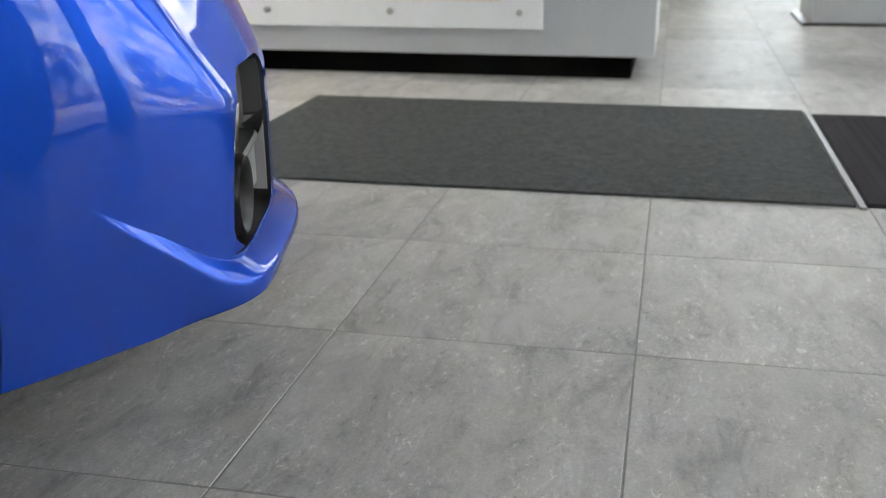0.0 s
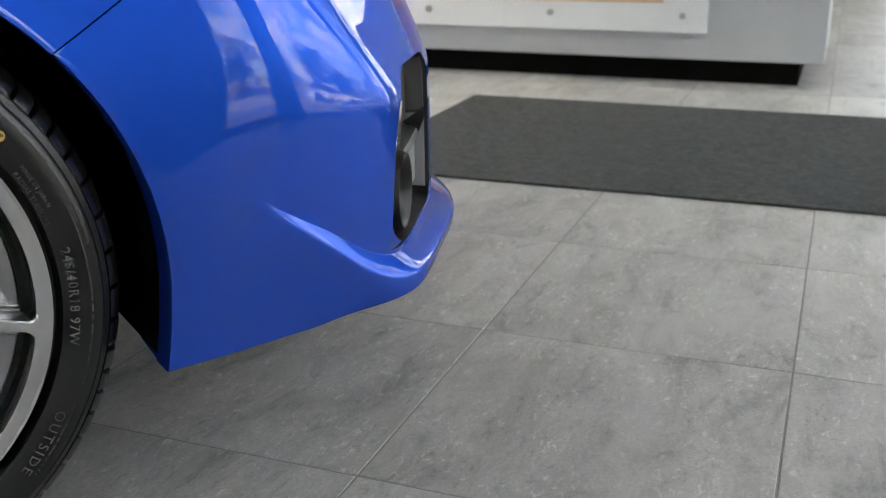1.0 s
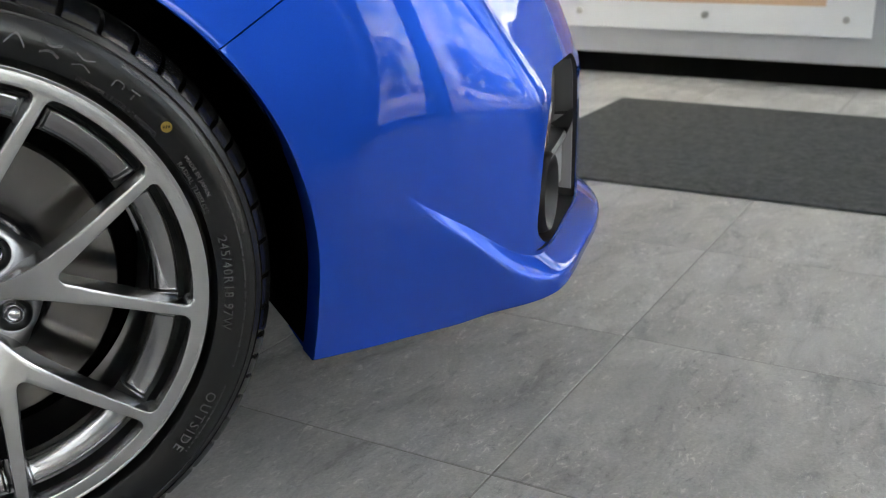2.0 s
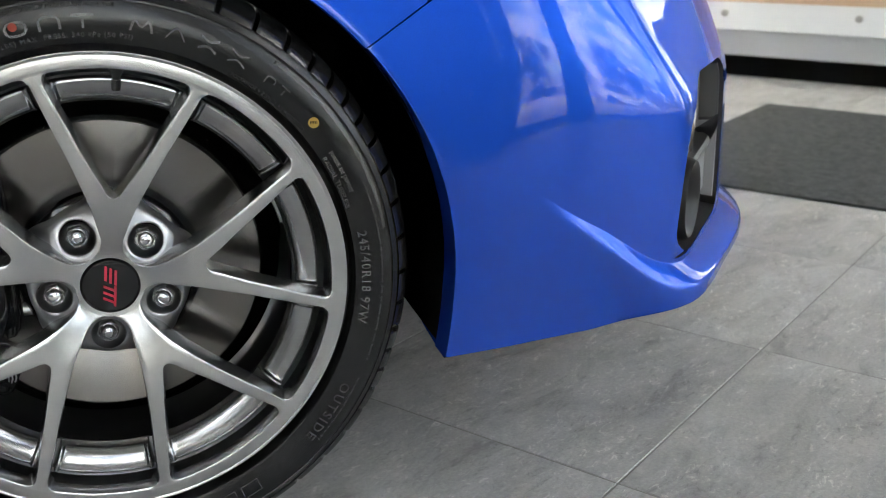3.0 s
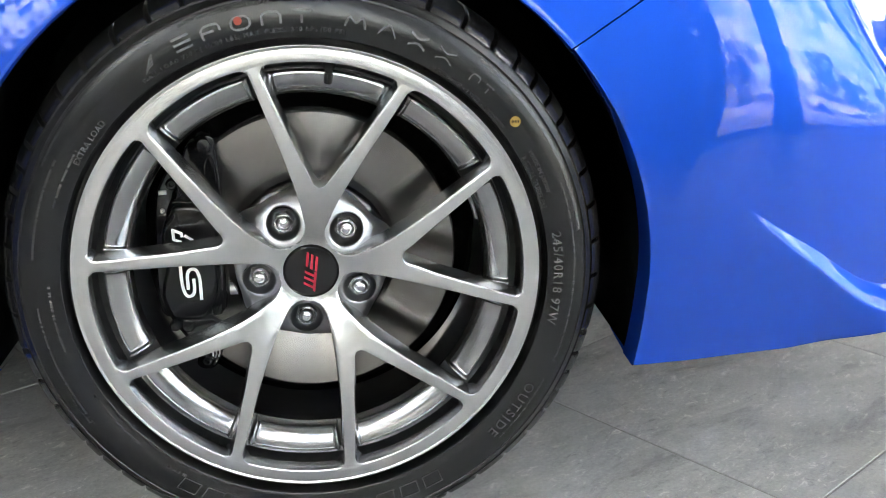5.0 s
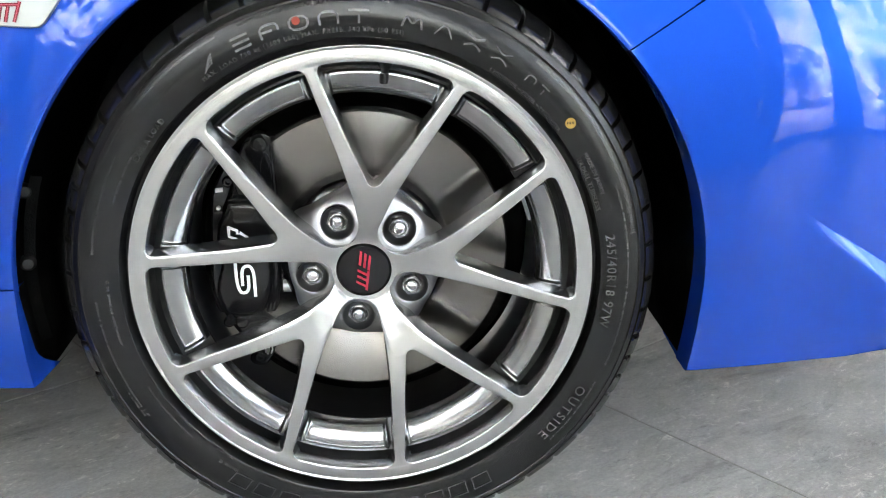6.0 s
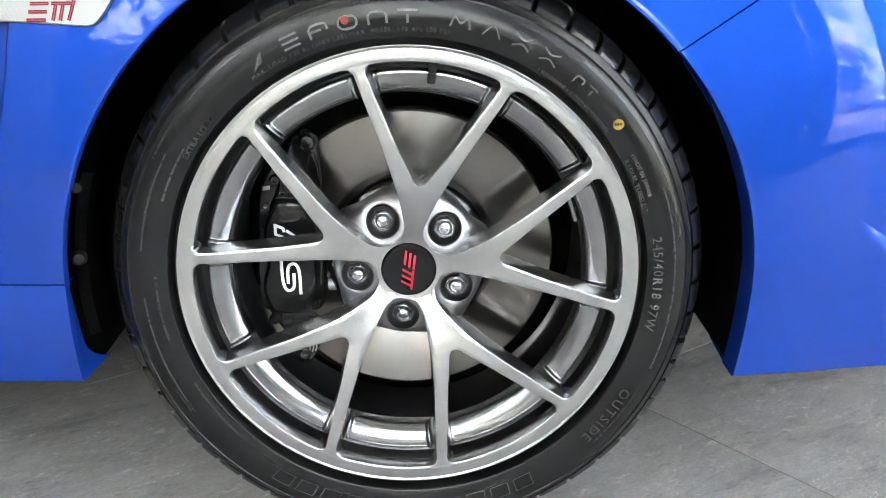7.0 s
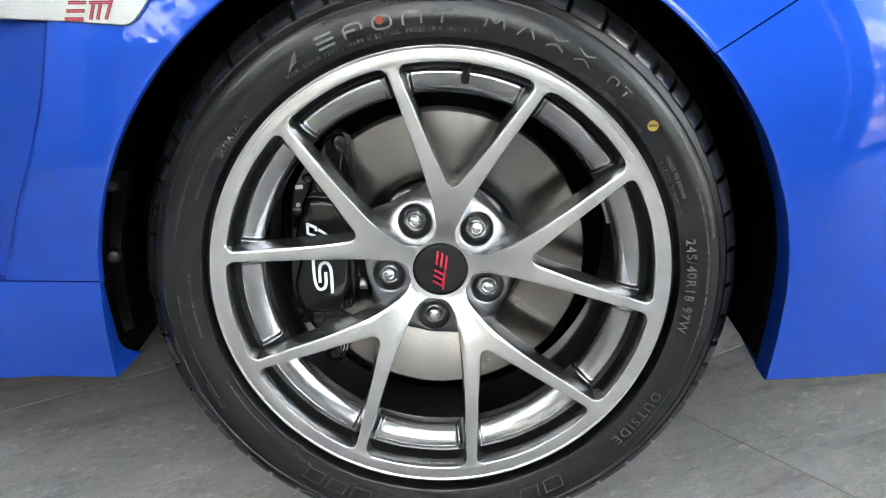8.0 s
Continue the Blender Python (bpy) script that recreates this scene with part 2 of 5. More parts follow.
grain(CEILING, 2.0, (0.46, 0.46, 0.455), (0.54, 0.54, 0.535), 0.1)
FRAME_GREY = material("anthracite_frames", (0.05, 0.052, 0.055), 0.4, 0.3)
PAVING = material("pale_paving", (0.42, 0.39, 0.37), 0.85)
grain(PAVING, 1.2, (0.34, 0.315, 0.30), (0.48, 0.45, 0.43), 0.1)
LEAF = material("foliage", (0.05, 0.085, 0.03), 0.6)
grain(LEAF, 4.0, (0.014, 0.026, 0.010), (0.040, 0.062, 0.022))
BARK = material("bark", (0.10, 0.08, 0.06), 0.9)
grain(BARK, 12.0, (0.06, 0.05, 0.04), (0.14, 0.11, 0.085), 0.6, distance=0.01)
CAR_WHITE = material("white_car_paint", (0.84, 0.85, 0.86), 0.3, 0.0, 0.5, 1.0)
DARK_GLASS = material("dark_glass", (0.01, 0.012, 0.014), 0.05, 0.0, 0.5)


# ---- building blocks ----
def part(name, bm, mat, parent=None, label="", smooth=True, angle=40.0):
    """Links a bmesh as one mesh object under a thing or a part."""
    bm.normal_update()
    mesh = bpy.data.meshes.new(name)
    bm.to_mesh(mesh)
    bm.free()
    mesh.materials.append(mat)
    if smooth:
        mesh.polygons.foreach_set("use_smooth", [True] * len(mesh.polygons))
        mesh.set_sharp_from_angle(angle=radians(angle))
    ob = new(name, mesh)
    if parent is not None:
        ob.parent = parent
    if label:
        tagged(ob, label)
    return ob


def thing(name, m, label, category, group="", kind=""):
    ob = new(name)
    ob.matrix_world = m
    ob.empty_display_size = 0.1
    return tagged(ob, label, category, group, kind)


def box(bm, x0, x1, y0, y1, z0, z1, bevel=0.0, m=None):
    vs = [bm.verts.new(((x0, x1)[i], (y0, y1)[j], (z0, z1)[k])) for i in (0, 1) for j in (0, 1) for k in (0, 1)]
    faces = [bm.faces.new([vs[i] for i in f]) for f in ((0, 1, 3, 2), (4, 6, 7, 5), (0, 4, 5, 1), (2, 3, 7, 6), (0, 2, 6, 4), (1, 5, 7, 3))]
    if bevel:
        edges = list({e for f in faces for e in f.edges})
        vs = list({v for f in bmesh.ops.bevel(bm, geom=edges, offset=bevel, segments=2, affect="EDGES", profile=0.6)["faces"] for v in f.verts} | {v for v in vs if v.is_valid})
    if m is not None:
        for v in vs:
            v.co = m @ v.co
    return vs


def lathe(bm, profile, steps=96, m=None, closed=False, start=0.0, sweep=2 * math.pi):
    """Turns (radius, y) points round the y axis."""
    full = abs(sweep - 2 * math.pi) < 1e-6
    rings = []
    for i in range(steps if full else steps + 1):
        a = start + sweep * i / steps
        row = [Vector((r * math.cos(a), y, r * math.sin(a))) for r, y in profile]
        rings.append([bm.verts.new(m @ p if m is not None else p) for p in row])
    count = len(profile)
    for i in range(steps):
        p, q = rings[i], rings[(i + 1) % len(rings)]
        for j in range(count if closed else count - 1):
            k = (j + 1) % count
            if profile[j][0] < 1e-6 and profile[k][0] < 1e-6:
                continue
            bm.faces.new((p[j], p[k], q[k], q[j]))
    bmesh.ops.remove_doubles(bm, verts=[v for ring in rings for v in ring], dist=1e-6)
    return bm


def sheet(bm, rows, flip=False):
    """A grid of points, row by row."""
    grid = [[bm.verts.new(p) for p in row] for row in rows]
    for a, b in zip(grid, grid[1:]):
        for i in range(len(a) - 1):
            f = (a[i], a[i + 1], b[i + 1], b[i])
            bm.faces.new(f[::-1] if flip else f)
    return grid


def smoothstep(x):
    x = min(1.0, max(0.0, x))
    return x * x * (3 - 2 * x)


def curve_at(points, x):
    """Smooth line through (x, y) points, by monotone pieces."""
    if x <= points[0][0]:
        (x0, y0), (x1, y1) = points[0], points[1]
        return y0 + (y1 - y0) / (x1 - x0) * (x - x0)
    for i in range(len(points) - 1):
        (x0, y0), (x1, y1) = points[i], points[i + 1]
        if x <= x1 or i == len(points) - 2:
            s = (y1 - y0) / (x1 - x0)
            s0 = (y1 - points[i - 1][1]) / (x1 - points[i - 1][0]) if i else s
            s1 = (points[i + 2][1] - y0) / (points[i + 2][0] - x0) if i < len(points) - 2 else s
            h, t = x1 - x0, (x - x0) / (x1 - x0)
            if t > 1:
                return y1 + s1 * (x - x1)
            return y0 * (1 + 2 * t) * (1 - t) ** 2 + s0 * h * t * (1 - t) ** 2 + y1 * t * t * (3 - 2 * t) + s1 * h * t * t * (t - 1)


def letters(text, size, depth=0.0, spacing=1.0):
    """The outline meshes of a line of text in the built-in font: vertices (x along the line, y up, z out) and faces, centred."""
    data = bpy.data.curves.new("text", "FONT")
    data.body, data.size, data.extrude, data.align_x, data.space_character = text, size, depth, "CENTER", spacing
    data.resolution_u = 3
    ob = bpy.data.objects.new("text", data)
    scene.collection.objects.link(ob)
    mesh = bpy.data.meshes.new_from_object(ob.evaluated_get(bpy.context.evaluated_depsgraph_get()))
    vs, fs = [v.co.copy() for v in mesh.vertices], [list(p.vertices) for p in mesh.polygons]
    bpy.data.objects.remove(ob)
    bpy.data.curves.remove(data)
    bpy.data.meshes.remove(mesh)
    return vs, fs


def add_mesh(bm, vs, fs, place):
    made = [bm.verts.new(place(v)) for v in vs]
    for f in fs:
        try:
            bm.faces.new([made[i] for i in f])
        except ValueError:
            pass


# ---- the showroom's shell ----
A0, A1, B0, B1, HIGH = -11 * TILE, 17 * TILE, -13 * TILE, 6 * TILE, 4.6
SHELL = grid_pose(0, 0)


def slab(name, a0, a1, b0, b1, z0, z1, mat, label, bevel=0.0):
    bm = bmesh.new()
    box(bm, a0, a1, -b1, -b0, z0, z1, bevel)
    ob = part(name, bm, mat, None, "", bevel > 0)
    ob.matrix_world = SHELL
    return tagged(ob, label, name.split("_")[0], "", "structure")


floor = slab("floor", A0, A1, B0, B1, -0.12, -0.0010, GROUT, "grey tiled showroom floor with narrow grout joints")
slab("ceiling", A0 - 0.2, A1 + 0.2, B0 - 0.2, B1 + 0.2, HIGH, HIGH + 0.2, CEILING, "plain grey painted showroom ceiling")
slab("wall_back", A0 - 0.2, -1.6, B0 - 0.2, B0, -0.12, HIGH, WALL, "plain white painted back wall")
slab("wall_back_end", 4.8, A1 + 0.2, B0 - 0.2, B0, -0.12, 4.2, WALL, "plain white painted wall beyond the back glazing")
slab("lintel_back", -1.6, A1 + 0.2, B0 - 0.2, B0, 4.2, HIGH, WALL, "white strip of wall over the back glazing")
slab("lintel_end", A0 - 0.2, A0, B0, B1, 4.2, HIGH, WALL, "white strip of wall over the end glazing")
slab("lintel_front", A0, A1, B1, B1 + 0.2, 4.2, HIGH, WALL, "white strip of wall over the glass front")
slab("lintel_side", A1, A1 + 0.2, B0, B1 + 0.2, 4.2, HIGH, WALL, "white strip of wall over the side glazing")


def glazing(name, m, posts, high=4.2, sill=0.09, upstand=None):
    """A glass front along local x with posts given as (from, to), a low rail and a transom."""
    root = thing(name, m, "anthracite framed glazing out of view that lets daylight in", "window", "", "structure")
    for x0, x1 in posts:
        bm = bmesh.new()
        box(bm, x0, x1, -0.07, 0.07, -0.1, high, 0.006)
        part("post", bm, FRAME_GREY, root)
    first, last = posts[0][0], posts[-1][1]
    for z0, z1, n in ((-0.1, sill, "bottom_rail"), (2.62, 2.72, "transom"), (high - 0.08, high, "top_rail")):
        bm = bmesh.new()
        box(bm, first, last, -0.055, 0.055, z0, z1, 0.005)
        part(n, bm, upstand if upstand and n == "bottom_rail" else FRAME_GREY, root)
    for (_, x0), (x1, _) in zip(posts, posts[1:]):
        for z0, z1 in ((sill, 2.62), (2.72, high - 0.08)):
            bm = bmesh.new()
            box(bm, x0 - 0.01, x1 + 0.01, -0.006, 0.006, z0 - 0.01, z1 + 0.01)
            pane = part("pane", bm, GLASS, root, "", False)
            pane.visible_shadow = False
    return root


def even_posts(length, bays, half=0.06):
    return [(length * i / bays - half, length * i / bays + half) for i in range(bays + 1)]


GLASS = material("clear_glass", (1, 1, 1), 0.0, 0.0, 0.5)
shader(GLASS).inputs["Transmission Weight"].default_value = 1.0
shader(GLASS).inputs["IOR"].default_value = 1.45
# the glass front on the forecourt: a solid wall behind the camera, then a narrow light, then wide bays
FRONT = [(-1.50, -1.405), (-1.375, -1.20), (-0.66, -0.30), (2.05, 2.17), (3.6, 3.72), (5.2, 5.32)]
# unseen wall added in place of more bays, to dim the far floor
slab("wall_front_far", 5.32, A1, B1, B1 + 0.2, -0.12, 4.2, GREY_WALL, "unseen dark grey wall that holds daylight off the far floor")
slab("wall_front", -2.2, -1.50, B1, B1 + 0.2, -0.12, HIGH, GREY_WALL, "unseen wall beside the glass front, dark to dim reflections")
slab("wall_front_end", A0 - 0.2, -4.9, B1, B1 + 0.2, -0.12, HIGH, GREY_WALL, "unseen wall beside the glass front, dark to dim reflections")
slab("lintel_window", -4.9, -2.2, B1, B1 + 0.2, 4.2, HIGH, WALL, "white strip of wall over the window")
glazing("window_1", grid_pose(0, B1 + 0.1), FRONT, sill=0.06)
glazing("window_2", grid_pose(0, B1 + 0.1), [(-4.96, -4.84), (-3.58, -3.52), (-2.26, -2.14)], sill=0.70, upstand=MID_WALL)
slab("wall_far", A1, A1 + 0.2, B0, 0.8, -0.12, 4.2, WALL, "plain white painted far wall")
# unseen end glazing, added and sized to brighten the floor ahead of the car
glazing("unseen_window_far", grid_pose(A1 + 0.1, B1) @ pose(0, 0, 0, 0, 0, 90), even_posts(B1 - 0.8, 2))
# unseen back glazing, added to light the floor from behind the car
glazing("unseen_window_back", grid_pose(-1.6, B0 - 0.1), even_posts(6.4, 4), sill=1.1)
glazing("window_5", grid_pose(A0 - 0.1, B1) @ pose(0, 0, 0, 0, 0, 90), even_posts(3.4, 3), sill=1.42, upstand=MID_WALL)
slab("wall_side", A0 - 0.2, A0, B0, B1 - 3.4, -0.12, 4.2, MID_WALL, "plain grey painted side wall")

# ---- outside: paving, trees, a parked car ----
bm = bmesh.new()
lathe(bm, [(0.0, 0.0), (30.0, 0.0), (400.0, 0.0), (3000.0, 0.0)], 48)
outside = part("ground", bm, PAVING, None, "", False)
outside.matrix_world = pose(0, 0, -0.13, 90)
tagged(outside, "pale paved forecourt outside the glass front", "ground", "", "structure")


def tree(a, b, height, seed):
    rnd = random.Random(seed)
    root = thing("tree", grid_pose(a, b, -0.13), "leafy green street tree on the forecourt edge", "tree", "trees outside")
    bm = bmesh.new()
    trunk = [(0.16, 0), (0.12, height * 0.2), (0.10, height * 0.45), (0.05, height * 0.8), (0.01, height * 0.95)]
    lathe(bm, trunk, 10, pose(0, 0, 0, 90))
    for k in range(7):
        t = rnd.uniform(0.35, 0.75)
        lathe(bm, [(0.05, 0), (0.03, height * 0.12), (0.008, height * 0.26)], 6, pose(0, 0, height * t, 90 + rnd.uniform(30, 60), 0, 0).copy() if k == 0 else pose(0, 0, height * t, 0, 0, rnd.uniform(0, 360)) @ pose(0, 0, 0, rnd.uniform(35, 65)) @ pose(0, 0, 0, 90))
    part("trunk", bm, BARK, root)
    bm = bmesh.new()
    centres = [Vector((rnd.gauss(0, height * 0.17), rnd.gauss(0, height * 0.17), height * rnd.uniform(0.30, 0.98))) for _ in range(30)]
    for c in centres:
        for _ in range(70):
            p = c + Vector((rnd.gauss(0, 0.34), rnd.gauss(0, 0.34), rnd.gauss(0, 0.28)))
            q = Euler((rnd.uniform(0, 6.3), rnd.uniform(0, 6.3), rnd.uniform(0, 6.3))).to_matrix()
            s = rnd.uniform(0.10, 0.20)
            vs = [bm.verts.new(p + q @ Vector(v) * s) for v in ((-1, 0, 0), (0, -0.5, 0.1), (1, 0, 0), (0, 0.5, 0.1))]
            bm.faces.new(vs)
    part("crown", bm, LEAF, root, "", False)
    return root


for i, (a, b, h) in enumerate(((0.5, 26, 5.6), (5.5, 24, 5.2), (10.0, 27, 6.4), (16.0, 25, 6.0), (-4.0, 25, 5.6), (22.0, 27, 6.6), (7.5, 30, 7.0), (29.0, 26, 6.0), (13.0, 31, 6.4), (-9.0, 27, 6.2), (-12.0, 0.4, 6.4), (-12.6, 4.2, 6.8), (-11.4, 8.0, 6.0))):
    tree(a, b, h, 20 + i)


def hedge(m, length):
    """A clipped hedge along local x: many small leaves round a dark core."""
    rnd = random.Random(77)
    root = thing("hedge", m, "dark green clipped hedge behind the forecourt", "hedge")
    bm = bmesh.new()
    for _ in range(9000):
        x, y, z = rnd.uniform(-length / 2, length / 2), rnd.uniform(-0.4, 0.4), rnd.uniform(0.05, 1.0)
        z *= 1.75 + 0.25 * math.sin(x * 0.9) + 0.2 * math.sin(x * 2.3)
        q = Euler((rnd.uniform(0, 6.3), rnd.uniform(0, 6.3), rnd.uniform(0, 6.3))).to_matrix()
        s = rnd.uniform(0.07, 0.15)
        bm.faces.new([bm.verts.new(Vector((x, y, z)) + q @ Vector(v) * s) for v in ((-1, 0, 0), (0, -0.5, 0.1), (1, 0, 0), (0, 0.5, 0.1))])
    part("leaves", bm, LEAF, root, "", False)
    bm = bmesh.new()
    for k in range(int(length / 1.2)):
        x = -length / 2 + 0.6 + 1.2 * k
        lathe(bm, [(0.05, 0.0), (0.03, 0.8), (0.01, 1.4)], 6, pose(x, 0, 0, 90))
    tagged(part("stem_rows", bm, BARK, root), kind="stuff")
    return root


hedge(grid_pose(6.0, 19.0, -0.13), 34.0)


def parked_car(m):
    root = thing("parked_car", m, "white hatchback parked on the forecourt outside", "car")
    bm = bmesh.new()
    side = [(-2.1, 0.30), (-2.1, 0.80), (-1.9, 0.95), (-1.2, 1.40), (0.3, 1.46), (1.0, 1.00), (1.9, 0.82), (2.1, 0.62), (2.1, 0.28)]
    rows = []
    for w, inset in ((-0.88, 0.0), (-0.80, 1.0), (0.80, 1.0), (0.88, 0.0)):
        rows.append([Vector((x, w * (1 if z < 1.0 else 0.84), z if inset or z < 0.99 else z - 0.05)) for x, z in side])
    sheet(bm, rows)
    for row in (rows[0], rows[-1]):
        bm.faces.new([bm.verts.new(p) for p in row])
    bmesh.ops.remove_doubles(bm, verts=bm.verts[:], dist=1e-4)
    part("body", bm, CAR_WHITE, root, "", True, 30)
    for s in (-1, 1):
        bm = bmesh.new()
        bm.faces.new([bm.verts.new((x, s * (0.885 - (z - 1.0) * 0.25), z)) for x, z in ((-1.7, 1.0), (-1.15, 1.36), (0.25, 1.40), (0.85, 1.02))])
        part("side_window", bm, DARK_GLASS, root, "", False)
        for x in (-1.3, 1.3):
            bm = bmesh.new()
            lathe(bm, [(0.0, 0.02), (0.2, 0.0), (0.30, 0.0), (0.32, 0.03), (0.32, 0.18), (0.0, 0.18)], 24, pose(x, -0.9 if s < 0 else 0.72, 0.32))
            part("wheel", bm, RUBBER, root)
    return root


parked_car(grid_pose(3.2, 13.5, -0.13) @ pose(0, 0, 0, 0, 0, 4))

# ---- mats, counter and display plinth ----
bm = bmesh.new()
box(bm, 0.92, 2.07, -0.965, 0.741, 0.0005, 0.009, 0.003)
mat_main = part("floor_mat", bm, CARPET, None, "", True)
mat_main.matrix_world = SHELL
tagged(mat_main, "charcoal grey carpet mat on the tiled floor", "mat")

rib_root = thing("entrance_mat", SHELL, "dark ribbed entrance matting in an aluminium edge", "mat")
bm = bmesh.new()
box(bm, 0.925, 2.02, -2.6, -0.990, 0.0005, 0.005)
part("backing", bm, RIB_MAT, rib_root, "", False)
rib = None
for i in range(44):
    if rib is None:
        bm = bmesh.new()
        box(bm, -0.0085, 0.0085, -2.595, -0.994, 0.004, 0.010, 0.002)
        rib = part("rib", bm, RIB_MAT, rib_root)
        rib.location = (0.94, 0, 0)
    else:
        o = new("rib", rib.data)
        o.parent, o.location = rib_root, (0.94 + i * 0.0246, 0, 0)
bm = bmesh.new()
box(bm, 0.90, 2.05, -0.986, -0.970, 0.0006, 0.009, 0.002)
part("edge_strip", bm, ALUMINIUM, rib_root, "brushed aluminium edge strip")

counter = thing("reception_counter", SHELL, "light grey reception counter on a black plinth", "counter")
bm = bmesh.new()
box(bm, 2.67, 3.35, -0.373, 2.5, 0.0, 0.097, 0.003)
part("plinth", bm, PLINTH, counter, "recessed black plinth")
bm = bmesh.new()
box(bm, 2.585, 3.40, -0.462, 2.6, 0.097, 1.05, 0.006)
part("body", bm, GREY_LACQUER, counter)
bm = bmesh.new()
box(bm, 2.54, 3.45, -0.50, 2.65, 1.05, 1.09, 0.006)
part("worktop", bm, WHITE_ACRYLIC, counter)
bm = bmesh.new()
box(bm, 2.548, 2.560, -0.028, 2.42, 0.203, 0.93, 0.003)
panel = part("front_panel", bm, WHITE_ACRYLIC, counter, "white acrylic panel on steel standoffs")
bm = bmesh.new()
box(bm, 2.5445, 2.547, 0.14, 2.28, 0.313, 0.86, 0.0)
part("poster", bm, WARM_VENEER, panel, "warm beige printed poster", False)
for i in range(5):
    for z in (0.268, 0.895):
        bm = bmesh.new()
        lathe(bm, [(0.0, -0.012), (0.010, -0.012), (0.0135, -0.009), (0.0135, 0.0), (0.008, 0.001), (0.008, 0.035), (0.0, 0.035)], 20, pose(2.5475, 0.063 + 0.524 * i, z) @ pose(0, 0, 0, 0, 0, -90))
        part("standoff", bm, ALUMINIUM, panel, "turned steel standoff")

display = thing("display_plinth", SHELL, "white display plinth on a thin dark base", "plinth")
bm = bmesh.new()
box(bm, 4.68, 5.30, -2.3, -1.29, 0.015, 0.95, 0.008)
part("body", bm, GREY_LACQUER, display)
bm = bmesh.new()
box(bm, 4.66, 5.32, -2.32, -1.24, 0.0, 0.016, 0.004)
part("base", bm, GREY_TRIM, display)


# ---- the blue car ----
LAMP_BLACK = material("satin_black_plastic", (0.006, 0.006, 0.0065), 0.38, 0.0, 0.25)
car = thing("car", pose(0, 0, 0), "glossy blue sports saloon with grey alloy wheels on the tiles", "car")
MID = 0.875          # y of the car's middle line
HUB = 0.319          # height of the wheel's middle
ARCH = 0.357         # radius of the wheel arch
# plan of the right flank and nose at fog-lamp height, from the door to the middle of the nose
PLAN = [(-1.30, -0.016), (-0.80, -0.014), (-0.45, -0.014), (-0.357, -0.018), (-0.18, -0.025), (0.0, -0.027), (0.18, -0.025), (0.357, -0.020), (0.45, -0.014), (0.55, -0.001),
        (0.62, 0.015), (0.66, 0.031), (0.70, 0.070), (0.76, 0.142), (0.82, 0.214), (0.862, 0.270), (0.90, 0.340), (0.935, 0.450), (0.962, 0.620), (0.975, 0.875)]
chord = [0.0]
for (x0, y0), (x1, y1) in zip(PLAN, PLAN[1:]):
    chord.append(chord[-1] + math.hypot(x1 - x0, y1 - y0))
PLAN_X, PLAN_Y = [(s, p[0]) for s, p in zip(chord, PLAN)], [(s, p[1]) for s, p in zip(chord, PLAN)]


def along(x):
    """The length along the plan at which it reaches x."""
    lo, hi = 0.0, chord[-1]
    for _ in range(40):
        mid = (lo + hi) / 2
        lo, hi = (mid, hi) if curve_at(PLAN_X, mid) < x else (lo, mid)
    return lo


def crease_height(x):
    return curve_at([(0.40, 0.405), (0.46, 0.370), (0.54, 0.312), (0.61, 0.256), (0.66, 0.238), (0.75, 0.234), (1.0, 0.234)], x)


def lip_depth(x):
    return 0.0 if x < 0.462 else curve_at([(0.462, 0.0), (0.50, 0.003), (0.58, 0.014), (0.64, 0.024), (0.72, 0.030), (0.86, 0.035), (1.0, 0.036)], x)


def ledge(x):
    return 0.014 + 0.016 * smoothstep((x - 0.48) / 0.14)


def flank(s, z):
    """A point of the outer skin: s metres along the plan, z high."""
    x, y = curve_at(PLAN_X, s), curve_at(PLAN_Y, s)
    h = 0.004
    t = Vector((curve_at(PLAN_X, s + h) - curve_at(PLAN_X, s - h), curve_at(PLAN_Y, s + h) - curve_at(PLAN_Y, s - h), 0)).normalized()
    out = Vector((t.y, -t.x, 0))
    k = 0.33
    nose = smoothstep((x - 0.56) / 0.16)
    shoulder = smoothstep((x - 0.30) / 0.25)
    lean = ((1 - nose) * k * (1 - 0.95 * shoulder) + nose * 0.10) * max(0.0, z - 0.33) ** 2 + shoulder * 0.95 * max(0.0, z - 0.46) ** 2
    zc = crease_height(x)
    rise = min(1.0, max(0.0, (zc + ledge(x) - z) / ledge(x)))
    full = math.sin(rise * math.pi / 2)
    shelf = 0.94 * min(rise / 0.75, 1.0) + 0.06 * smoothstep((rise - 0.6) / 0.4)
    full += (shelf - full) * 0.65 * smoothstep((x - 0.48) / 0.10)
    tuck = 0.0
    if z < zc - 0.008:
        q = (zc - 0.008 - z) / 0.075
        tuck = smoothstep((x - 0.52) / 0.16) * q * q * 0.75 + 0.02 * q
    depth = lip_depth(x)
    # above the lamp recess the corner of the nose runs backwards as it climbs
    rise = max(0.0, z - 0.455)
    rise = 0.12 * math.tanh(rise * rise / (rise + 0.02) / 0.12)
    back = smoothstep((x - 0.42) / 0.28) * (0.70 - 0.33 * smoothstep((x - 0.66) / 0.14)) * rise
    return Vector((x - back, y, z)) + out * (depth * (full - tuck) - lean - 0.035 * tuck)


def arch_x(z):
    """Front edge of the wheel arch, and above it the seam between wing and bumper."""
    if z > 0.552:
        return 0.2745 + (z - 0.552) * 1.6
    if z > 0.29:
        return math.sqrt(ARCH ** 2 - (z - HUB) ** 2) + 0.003
    return 0.358 - 0.011 * ((0.29 - z) / 0.085) ** 1.5


